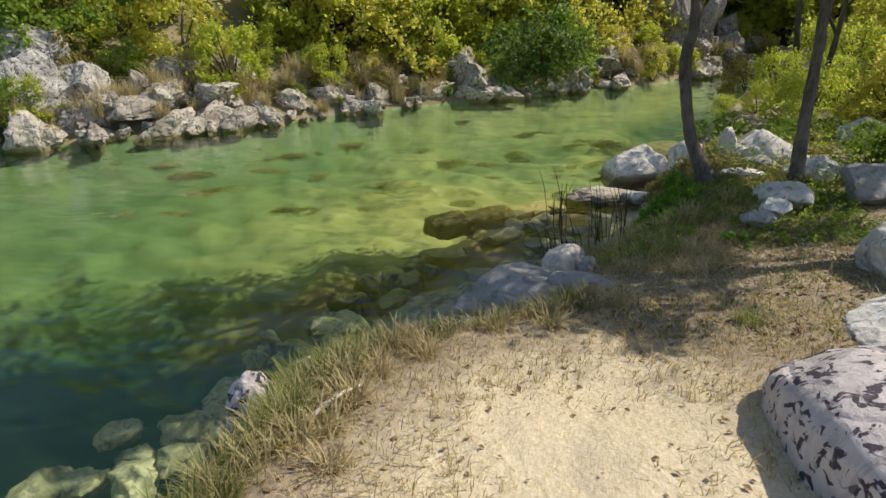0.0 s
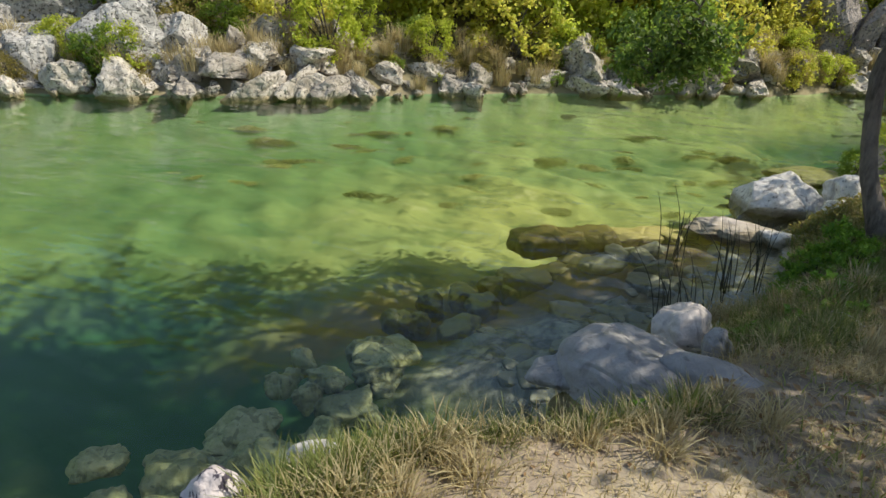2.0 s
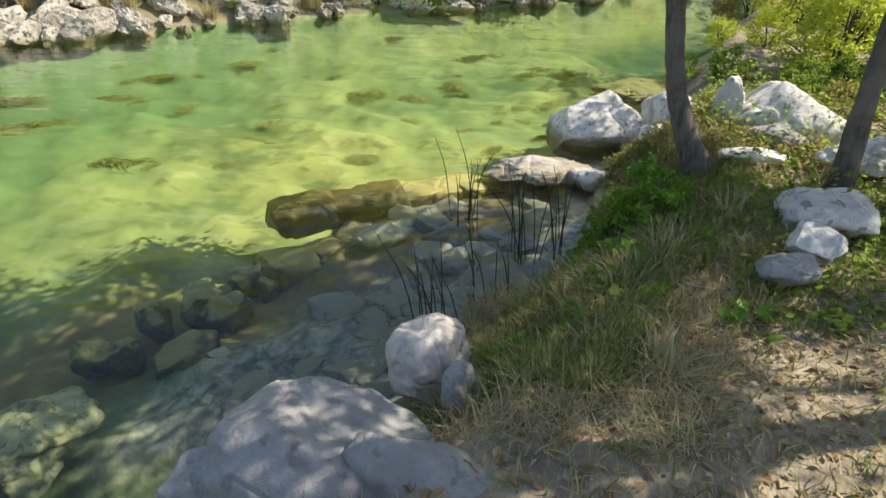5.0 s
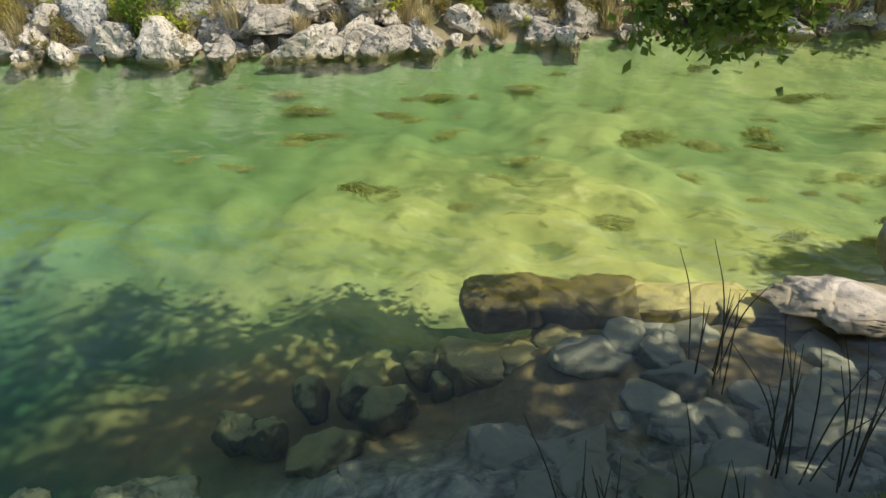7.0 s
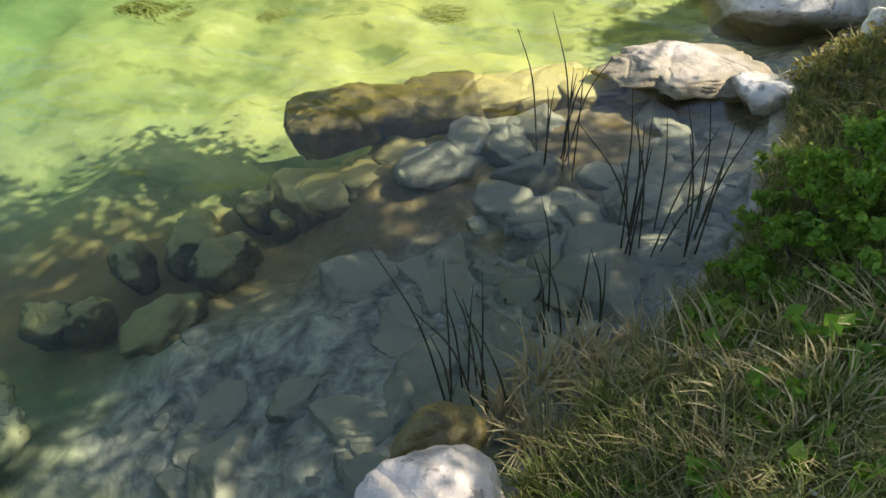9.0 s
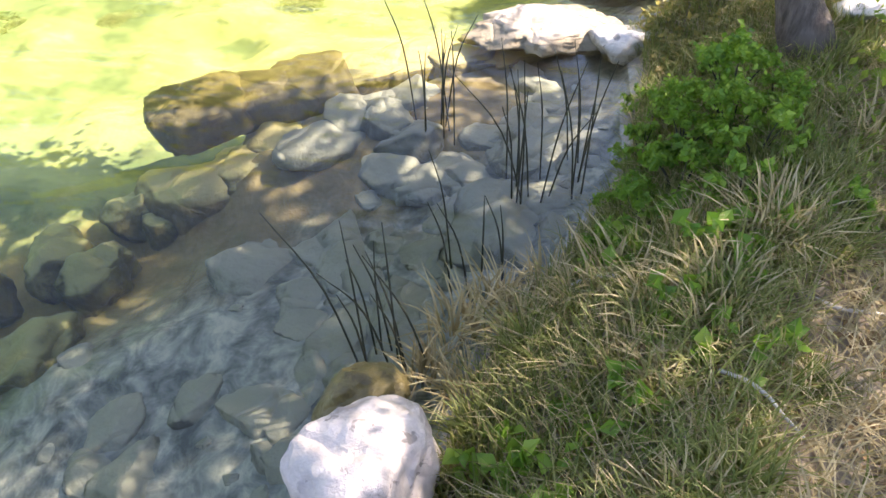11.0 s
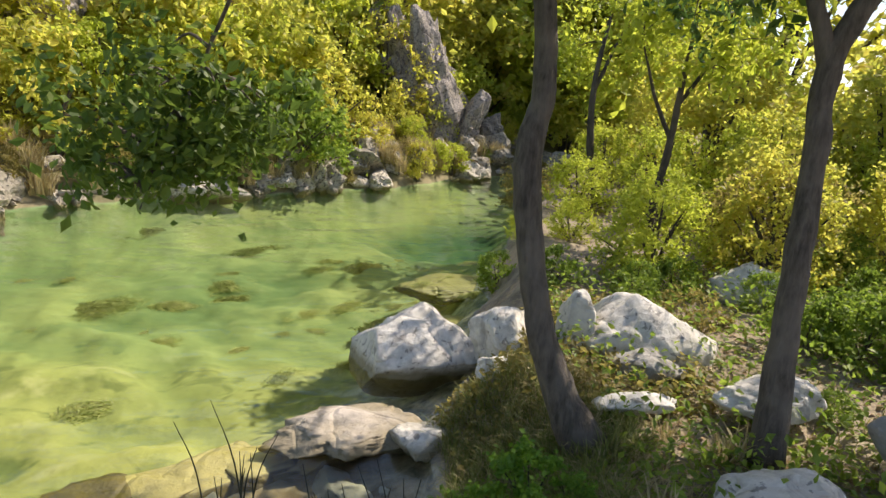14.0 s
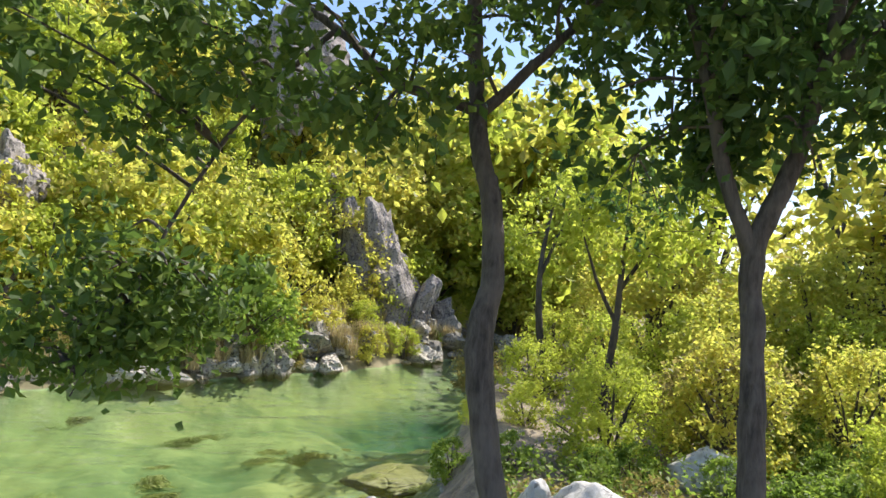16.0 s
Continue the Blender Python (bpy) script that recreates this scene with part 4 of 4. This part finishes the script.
cl = crown_clumps(4, (3.7, 5.9, 4.3), (1.7, 1.7, 1.6), 48, 0.30, 0.55)
cl += crown_clumps(13, (4.6, 7.5, 4.6), (1.4, 0.9, 0.7), 24, 0.28, 0.45)
cl += crown_clumps(8, (4.1, 9.15, 3.2), (0.55, 0.45, 0.4), 7, 0.14, 0.24)
cl += crown_clumps(16, (3.35, 6.5, 2.95), (0.75, 0.4, 0.30), 14, 0.14, 0.25)
cl += crown_clumps(5, (3.3, 6.5, 3.35), (1.1, 0.6, 0.65), 30, 0.2, 0.34)
tree("tree", [(3.19, 6.16, 0.50), (3.19, 6.20, 1.2), (3.22, 6.26, 1.9), (3.24, 6.30, 2.35), (3.42, 6.22, 2.9), (3.62, 6.2, 3.8), (3.7, 6.2, 5.2)],
     [0.085, 0.060, 0.052, 0.054, 0.040, 0.03, 0.012],
     [([(3.24, 6.30, 2.30), (3.10, 6.36, 2.75), (3.0, 6.42, 3.3), (2.8, 6.5, 4.1)], [0.045, 0.036, 0.028, 0.012]),
      ([(3.5, 6.2, 3.2), (4.0, 6.0, 3.8), (4.5, 5.9, 4.4)], [0.03, 0.022, 0.01]),
      ([(3.6, 6.2, 3.4), (3.8, 7.2, 3.6), (4.0, 8.8, 3.4)], [0.03, 0.022, 0.01])],
     cl, 24000, 0.074, LEAF_DARK, BARK_GREY, 72, "forked grey tree with a dense dark crown beside the path")

cl = crown_clumps(6, (5.8, 14.5, 3.4), (1.0, 1.0, 1.1), 24, 0.3, 0.5)
tree("sapling", [(5.48, 13.85, 0.4), (5.32, 13.9, 0.9), (5.22, 13.95, 1.5), (5.2, 14.0, 2.6), (5.5, 14.2, 4.0)], [0.085, 0.07, 0.062, 0.045, 0.02],
     [([(5.2, 14.0, 2.4), (5.6, 14.2, 3.2), (6.1, 14.4, 4.0)], [0.035, 0.025, 0.012])], cl, 3800, 0.10, LEAF_LIME, BARK_DARK, 73, "thin dark-stemmed tree by the river bend with yellow-green leaves")
cl = crown_clumps(7, (5.2, 10.6, 3.3), (1.0, 0.9, 0.8), 26, 0.22, 0.40)
tree("sapling", [(4.66, 10.5, 0.4), (4.70, 10.5, 1.05), (4.79, 10.5, 1.74), (4.84, 10.5, 2.4), (5.0, 10.6, 3.5)], [0.06, 0.05, 0.042, 0.034, 0.01],
     [([(4.80, 10.5, 1.8), (4.55, 10.55, 2.3), (4.35, 10.6, 2.9)], [0.028, 0.02, 0.008]), ([(4.83, 10.5, 2.2), (5.2, 10.6, 2.7), (5.5, 10.7, 3.3)], [0.026, 0.02, 0.008])], cl, 3600, 0.09, LEAF_LIME, BARK_DARK, 74, "leaning sapling with thin forked stems in the thicket")

cl = crown_clumps(9, (2.2, 4.9, 5.6), (1.5, 0.9, 1.0), 34, 0.26, 0.5)
cl += crown_clumps(19, (4.6, 4.2, 4.1), (0.8, 0.6, 0.4), 10, 0.2, 0.34)
tree("tree", [(5.4, 5.0, 0.5), (5.2, 4.95, 1.6), (4.6, 4.7, 3.0), (3.6, 4.3, 4.4), (2.3, 3.9, 5.6)], [0.14, 0.11, 0.09, 0.07, 0.02],
     [([(4.6, 4.7, 3.0), (4.0, 4.0, 4.2), (3.2, 3.4, 5.2)], [0.05, 0.035, 0.012]),
      ([(3.6, 4.3, 4.4), (2.6, 4.3, 5.0), (1.6, 4.2, 5.5)], [0.045, 0.03, 0.012])],
     cl, 8200, 0.105, LEAF_GREEN, BARK_GREY, 75, "spreading tree that shades the path and the near water")

cl = crown_clumps(10, (6.3, 6.6, 5.1), (1.5, 1.3, 1.2), 13, 0.22, 0.42)
cl += crown_clumps(15, (5.8, 7.2, 3.9), (0.9, 0.9, 0.6), 15, 0.24, 0.40)
tree("tree", [(7.0, 5.2, 0.6), (6.9, 5.3, 2.0), (6.6, 5.5, 3.5), (6.4, 5.7, 5.2)], [0.12, 0.09, 0.07, 0.02],
     [([(6.6, 5.5, 3.5), (6.0, 6.0, 4.2), (5.4, 6.3, 4.9)], [0.05, 0.035, 0.012])],
     cl, 5000, 0.10, LEAF_GREEN, BARK_GREY, 76, "tree beside the path casting dappled shade on the bank")

# ---- thicket on the near bank, beyond the boulders ----
G_NEAR = "shrubs behind the boulders"
for kind, x, y, s in (
        ("G", 3.1, 9.2, 0.42), ("G", 3.7, 8.7, 0.42), ("l", 4.2, 9.4, 0.55), ("G", 2.9, 10.4, 0.45), ("G", 4.7, 8.3, 0.42), ("y", 5.3, 9.1, 0.65), ("G", 4.4, 7.5, 0.30), ("l", 4.9, 6.9, 0.34), ("O", 3.9, 8.1, 0.34),
        ("l", 5.4, 7.2, 0.5), ("l", 6.2, 7.9, 0.7), ("G", 3.9, 6.6, 0.24), ("G", 4.6, 6.3, 0.3), ("l", 5.3, 6.0, 0.4), ("l", 5.3, 9.9, 0.7), ("O", 5.9, 9.8, 0.9), ("y", 6.6, 9.0, 0.9),
        ("l", 3.9, 10.9, 0.6), ("l", 3.5, 11.6, 0.4), ("l", 5.2, 11.3, 1.0), ("y", 6.6, 11.0, 1.2), ("l", 7.6, 9.6, 1.15), ("l", 4.6, 12.6, 0.9), ("O", 4.5, 14.3, 0.7), ("l", 6.0, 12.8, 1.3),
        ("l", 7.4, 12.4, 1.5), ("l", 8.4, 11.0, 1.4), ("l", 6.2, 15.6, 1.2), ("y", 7.8, 14.8, 1.5), ("l", 9.4, 12.8, 1.7), ("l", 8.8, 8.4, 1.4), ("l", 7.6, 7.6, 1.0), ("l", 9.8, 10.0, 1.6),
        ("y", 8.2, 17.6, 1.5), ("l", 10.0, 16.0, 1.8), ("y", 11.2, 13.4, 1.9), ("l", 12.0, 10.6, 1.9), ("l", 11.0, 8.0, 2.0), ("G", 8.2, 5.8, 1.0), ("l", 9.8, 5.6, 1.3), ("G", 11.6, 5.2, 1.6),
        ("l", 13.5, 8.0, 2.8), ("l", 13.5, 11.0, 3.2), ("y", 13.5, 14.5, 2.8), ("l", 12.0, 18.5, 2.2), ("y", 14.0, 22.0, 2.6), ("l", 17.5, 12.0, 2.6), ("l", 18.0, 18.0, 2.6), ("y", 12.0, 25.5, 2.4), ("y", 10.6, 12.4, 2.0), ("y", 8.9, 11.8, 1.7)):
    plant(kind, x, y, s, None, G_NEAR)


for k in range(22):
    x, y = rb.uniform(3.9, 7.0), rb.uniform(6.5, 9.6)
    plant(rb.choice("GGlGG"), x, y, rb.uniform(0.22, 0.38), None, "low leafy shrubs round the rocks")

# any shrub kind not planted yet closes the far slope
for k, src in enumerate(o for pair in KIND.values() for o in pair if o.name not in used):
    px, py = far_place(-9.0 + 3.0 * k, 5.0)
    src.matrix_world = pose(px, py, ground_z(px, py) - 0.08, 0, 0, 40 * k)
    src["group"] = "shrubs on the wooded slope"

# ---- grass, weeds and litter on the near bank ----
def on_bank(r, n, x0, x1, y0, y1, d0=-9.0, d1=9.0, clear=0.0):
    """Random spots on land, d0 to d1 metres in from the waterline; clear keeps the sandy patch free."""
    x, y = r.uniform(x0, x1, n * 4), r.uniform(y0, y1, n * 4)
    d = x - shore_near(y)
    sand = ((x - 1.1) * 0.75) ** 2 + ((y - 0.7) * 0.48) ** 2
    ok = (d > d0) & (d < d1) & (sand + 0.25 * ripple(x, y, 5.0, 31) > clear) & (height(x, y) > 0.03)
    return x[ok][:n], y[ok][:n]


def blades(name, seed, spots, length, lean, mat, label, width=0.004):
    """Many single blades as one growth."""
    r = np.random.RandomState(seed)
    x, y = spots
    n = len(x)
    z = height(x, y)
    a = r.uniform(0, 6.28, n)
    out = np.stack([np.cos(a), np.sin(a), np.zeros(n)], 1)
    l = (length * r.uniform(0.4, 1.2, n))[:, None]
    ln = (lean * r.uniform(0.3, 1.3, n))[:, None]
    side = np.stack([-np.sin(a), np.cos(a), np.zeros(n)], 1) * width
    base = np.stack([x, y, z - 0.01], 1)
    rows = []
    for t, w in ((0.0, 1.0), (0.45, 0.85), (0.8, 0.5), (1.0, 0.05)):
        p = base + out * l * ln * t ** 1.6 + np.array((0, 0, 1.0)) * l * np.maximum(t - 0.55 * ln * t * t, 0.06 * t)
        rows += [p - side * w, p + side * w]
    verts = np.stack(rows, 1).reshape(-1, 3)
    b = np.arange(n)[:, None] * 8
    faces = np.concatenate([b + np.array((0, 1, 3, 2)), b + np.array((2, 3, 5, 4)), b + np.array((4, 5, 7, 6))], 0)
    ob = mesh_object(name, verts.tolist(), faces.tolist(), mat, flat=True)
    return tagged(ob, label, "grass", kind="stuff")


rn = np.random.RandomState(3)
blades("dry_grass", 61, on_bank(rn, 13000, -1.0, 2.6, -1.6, 3.2, 0.02, 9, 0.30), 0.085, 0.75, GRASS_DRY, "short sun-dried grass round the sandy patch", 0.0028)
blades("dry_grass", 68, on_bank(rn, 6000, -0.9, 2.2, -1.6, 2.9, 0.02, 9, 0.12), 0.06, 0.9, GRASS_DRY, "thin trampled straw on the sand", 0.0026)
blades("edge_grass", 62, on_bank(rn, 8500, -1.3, 1.2, -1.5, 2.9, 0.0, 0.55), 0.20, 0.7, GRASS_DRY, "long pale grass along the edge of the bank", 0.0026)
blades("edge_grass", 63, on_bank(rn, 6500, -1.3, 1.2, -1.5, 2.9, -0.02, 0.45), 0.22, 0.6, GRASS_GREEN, "green grass hanging over the edge of the bank", 0.0028)
blades("matted_grass", 64, on_bank(rn, 11000, 0.8, 2.7, 3.6, 7.2, 0.03, 1.35), 0.17, 1.1, GRASS_DRY, "matted straw-coloured grass on the shaded bank", 0.0021)
blades("bank_grass", 65, on_bank(rn, 13000, 0.8, 2.4, 3.9, 7.3, 0.0, 0.95), 0.19, 0.7, GRASS_GREEN, "fresh green grass on the shaded bank", 0.0026)
blades("sparse_grass", 66, on_bank(rn, 4200, 1.2, 4.6, 2.4, 7.6, 0.4, 9), 0.10, 0.8, GRASS_GREEN, "sparse grass under the trees")
blades("sparse_grass", 67, on_bank(rn, 3800, 1.2, 4.6, 2.2, 6.0, 0.3, 9), 0.09, 1.0, GRASS_DRY, "thin dry grass under the trees")


def litter(name, seed, n, x0, x1, y0, y1, mat, size, lift, label, d0=0.2, clear=0.0, upright=0.25):
    r = np.random.RandomState(seed)
    x, y = on_bank(r, n, x0, x1, y0, y1, d0, 12, clear)
    n = len(x)
    pos = np.stack([x, y, height(x, y) + 0.006 + lift * r.uniform(0, 1, n) ** 1.5], 1)
    nrm = r.normal(0, upright, (n, 3)) + np.array((0, 0, 1.0))
    nrm /= np.linalg.norm(nrm, axis=1)[:, None]
    al = np.cross(nrm, r.normal(0, 1, (n, 3)))
    al /= np.linalg.norm(al, axis=1)[:, None]
    sd = np.cross(nrm, al)
    s = (size * r.uniform(0.6, 1.4, n))[:, None]
    verts = np.stack([pos - al * s * 0.5, pos + sd * s * 0.3 + nrm * s * 0.1, pos + al * s * 0.5, pos - sd * s * 0.3 + nrm * s * 0.1], 1).reshape(-1, 3)
    ob = mesh_object(name, verts.tolist(), np.arange(n * 4).reshape(-1, 4).tolist(), mat, flat=True)
    return tagged(ob, label, "leaves", kind="stuff")


litter("fallen_leaves", 81, 5200, 0.9, 5.0, 2.4, 8.0, LEAF_DRY, 0.045, 0.01, "brown fallen leaves under the trees")
litter("fallen_straw", 86, 2600, 1.9, 4.2, 3.4, 7.4, GRASS_DRY, 0.03, 0.012, "pale broken straw and twigs on the path", 0.7)
litter("fallen_leaves", 82, 500, -0.5, 2.4, -1.5, 2.6, LEAF_DRY, 0.035, 0.01, "scattered dry leaves on the sand", 0.2, 0.05)
litter("ground_cover", 83, 9000, 2.5, 7.5, 5.6, 9.5, LEAF_GREEN, 0.05, 0.28, "low leafy ground cover round the rocks", 0.5, 0.0, 0.6)
litter("ground_cover", 84, 5000, 1.75, 3.4, 6.7, 8.6, LEAF_OLIVE, 0.05, 0.12, "low olive weeds between the boulders", 0.1, 0.0, 0.6)
litter("ground_cover", 85, 2600, 2.3, 3.6, 4.6, 6.3, LEAF_GREEN, 0.045, 0.10, "small green weeds in the litter", 0.5, 0.0, 0.6)

# herbs along the waterline
WEED = shrub("herb", 960, 0.20, 0.38, LEAF_HERB, 2400, 0.028, "bright green leafy herb at the water's edge", "plant", 22, 9, REED, 0.05)
WEED2 = shrub("herb", 961, 0.15, 0.30, LEAF_HERB, 900, 0.036, "green herb with slim leaves on the bank", "plant", 20, 8, REED, 0.05)
WEED.matrix_world = pose(2.0, 6.06, ground_z(2.0, 6.06), 0, 0, 0)
WEED2.matrix_world = pose(1.82, 5.86, ground_z(1.82, 5.86), 0, 0, 0)
for k, (x, y, s) in enumerate(((1.98, 5.86, 0.8), (1.84, 6.22, 0.8), (2.14, 5.94, 0.6), (1.60, 5.62, 0.6))):
    copy_at(WEED, x, y, s, 67 * k)
for k, (x, y, s) in enumerate(((1.62, 5.42, 1.0), (1.78, 5.60, 1.1), (2.02, 5.64, 1.0), (1.50, 5.22, 0.7), (1.92, 5.38, 0.8), (1.70, 6.05, 0.8), (2.12, 5.7, 0.7), (1.36, 4.55, 0.4), (1.85, 4.98, 0.5), (1.62, 4.80, 0.45), (1.18, 4.52, 0.4), (2.2, 5.3, 0.6), (1.72, 6.5, 0.6))):
    copy_at(WEED2, x, y, s, 41 * k)
NETTLE = shrub("broad_leaved_weed", 962, 0.14, 0.16, LEAF_HERB, 60, 0.062, "low broad-leaved green weed in the matted grass", "plant", 10, 5, REED, 0.3)
NETTLE.matrix_world = pose(1.78, 5.08, ground_z(1.78, 5.08), 0, 0, 0)
for k, (x, y) in enumerate(((1.70, 4.86), (1.60, 5.16), (1.22, 4.36), (1.34, 4.30), (1.80, 4.72), (1.95, 5.2), (1.5, 4.5), (0.74, 2.86), (2.3, 4.6))):
    copy_at(NETTLE, x, y, 1.0, 50 * k)

# tussocks
TUS = tagged(tuft(91, 260, 0.34, 0.14, GRASS_GREEN, "grass_tussock", 0.75), "dense green grass tussock beside the grey boulder", "grass", "tussocks on the bank")
TUS.matrix_world = pose(0.52, 2.86, ground_z(0.52, 2.86), 0, 0, 0)
for k, (x, y, s) in enumerate(((0.70, 2.95, 0.9), (0.40, 2.68, 0.8), (0.86, 2.88, 0.7), (-0.55, 1.7, 0.6), (-0.35, 1.95, 0.6), (-0.62, 1.30, 0.7), (-0.80, 1.05, 0.8), (-0.72, 0.7, 0.8), (2.0, 2.75, 0.5))):
    copy_at(TUS, x, y, s, 47 * k)
rt = random.Random(41)
for k in range(44):
    y = rt.uniform(0.3, 2.6)
    x = float(shore_near(y)) + rt.uniform(0.08, 0.5)
    copy_at(TUS, x, y, rt.uniform(0.35, 0.8), rt.uniform(0, 360))
for k in range(40):
    y = rt.uniform(4.1, 6.9)
    x = float(shore_near(y)) + rt.uniform(0.12, 1.0)
    copy_at(TUS, x, y, rt.uniform(0.28, 0.58), rt.uniform(0, 360), 0.02, None, None, "green tussocks on the shaded bank")["label"] = "green grass tussock on the shaded river bank"
STR = tagged(tuft(92, 80, 0.24, 0.09, GRASS_DRY, "straw_tuft", 0.8), "tuft of dry straw standing among the reeds", "grass", "straw tufts at the waterline")
STR.matrix_world = pose(0.98, 4.98, 0.02, 0, 0, 0)
for k, (x, y, s) in enumerate(((1.1, 5.14, 0.9), (0.9, 4.8, 0.7), (1.22, 4.95, 0.9), (1.05, 4.72, 0.8), (1.3, 5.25, 0.8))):
    copy_at(STR, x, y, s, 47 * k, 0, max(0.0, ground_z(x, y)))
for k in range(26):
    y = rt.uniform(4.0, 6.6)
    x = float(shore_near(y)) + rt.uniform(0.2, 1.5)
    copy_at(STR, x, y, rt.uniform(0.6, 1.1), rt.uniform(0, 360), 0.01, None, None, "straw tufts on the shaded bank")["label"] = "tuft of dry straw on the shaded bank"
for k in range(34):
    y = rt.uniform(0.3, 3.1)
    x = float(shore_near(y)) + rt.uniform(0.1, 0.8)
    copy_at(STR, x, y, rt.uniform(0.5, 0.95), rt.uniform(0, 360), 0.01, None, None, "straw tufts on the bank")


def reeds(at, stems, seed, label, lean):
    """A clump of dark reed stems in the shallows, each stem a piece."""
    r = random.Random(seed)
    root = empty("reed_clump", *at)
    for dx, dy, h in stems:
        zb = min(ground_z(at[0] + dx, at[1] + dy), 0.0) - at[2] - 0.02
        lx, ly = lean[0] + r.gauss(0, 0.15), lean[1] + r.gauss(0, 0.13)
        pts, rad = bend([(dx, dy, zb), (dx + lx * h * 0.45, dy + ly * h * 0.45, h * 0.5), (dx + lx * h * 1.15, dy + ly * h * 1.15, h)], [0.0046, 0.0038, 0.0016], 4)
        v, f = tube(pts, rad, 5)
        mesh_object("stem", v, f, REED, root)
    return tagged(root, label, "reeds", "reed clumps in the shallows")


rr2 = random.Random(8)
reeds((0.76, 4.88, 0.0), [(rr2.uniform(-0.12, 0.16), rr2.uniform(-0.06, 0.10), rr2.uniform(0.32, 0.56)) for _ in range(11)], 1, "clump of dark bare reed stems behind the white boulder", (-0.22, 0.05))
reeds((1.26, 5.98, 0.0), [(rr2.uniform(-0.20, 0.20), rr2.uniform(-0.16, 0.24), rr2.uniform(0.40, 0.66)) for _ in range(18)], 2, "clump of dark upright reed stems near the bank", (-0.03, 0.05))
reeds((0.72, 6.50, 0.0), [(rr2.uniform(-0.10, 0.10), rr2.uniform(-0.10, 0.10), rr2.uniform(0.28, 0.46)) for _ in range(8)] + [(-0.16, 0.05, 0.60), (0.03, 0.02, 0.66)], 3, "sparse clump of thin reeds with two tall stems", (0.02, 0.04))
reeds((1.02, 5.36, 0.0), [(rr2.uniform(-0.12, 0.12), rr2.uniform(-0.12, 0.12), rr2.uniform(0.25, 0.42)) for _ in range(6)], 4, "few broken reed stems leaning over the water", (-0.25, 0.15))


def stick(points, radius, label, mat=TWIG):
    pts, rad = bend(points, [radius, radius * 0.9, radius * 0.5], 5, 0.004, 3)
    v, f = tube(pts, rad, 6)
    return tagged(mesh_object("stick", v, f, mat), label, "stick", "sticks on the ground")


def lying(x, y, up=0.012):
    return (x, y, ground_z(x, y) + up)


stick([lying(1.36, 5.14, 0.05), lying(1.46, 5.10, 0.06), lying(1.56, 5.04, 0.04)], 0.008, "bleached forked stick on matted grass")
stick([lying(1.52, 5.07, 0.05), lying(1.55, 5.0, 0.04), lying(1.54, 4.96, 0.03)], 0.005, "short bleached twig on matted grass")
stick([lying(2.0, 4.95), lying(2.12, 4.9), lying(2.3, 4.92)], 0.007, "pale dead twig beside the path")
stick([lying(-0.28, 1.22, 0.02), lying(-0.2, 1.38, 0.06), lying(-0.12, 1.55, 0.03)], 0.014, "grey dead branch at the edge of the bank")
stick([lying(2.35, 5.7), lying(2.6, 5.85), lying(2.8, 5.82)], 0.008, "dry brown twig in the leaf litter", STRAW)
stick([lying(1.72, 4.62, 0.05), lying(1.80, 4.56, 0.07), lying(1.88, 4.44, 0.05)], 0.006, "thin bleached stick lying on the grass")
stick([lying(2.30, 5.02), lying(2.42, 5.10), lying(2.58, 5.08)], 0.007, "dead twig on the sunlit path")
stick([lying(2.05, 5.62, 0.03), lying(2.2, 5.70, 0.05), lying(2.32, 5.86, 0.03)], 0.006, "pale twig among the weeds", STRAW)
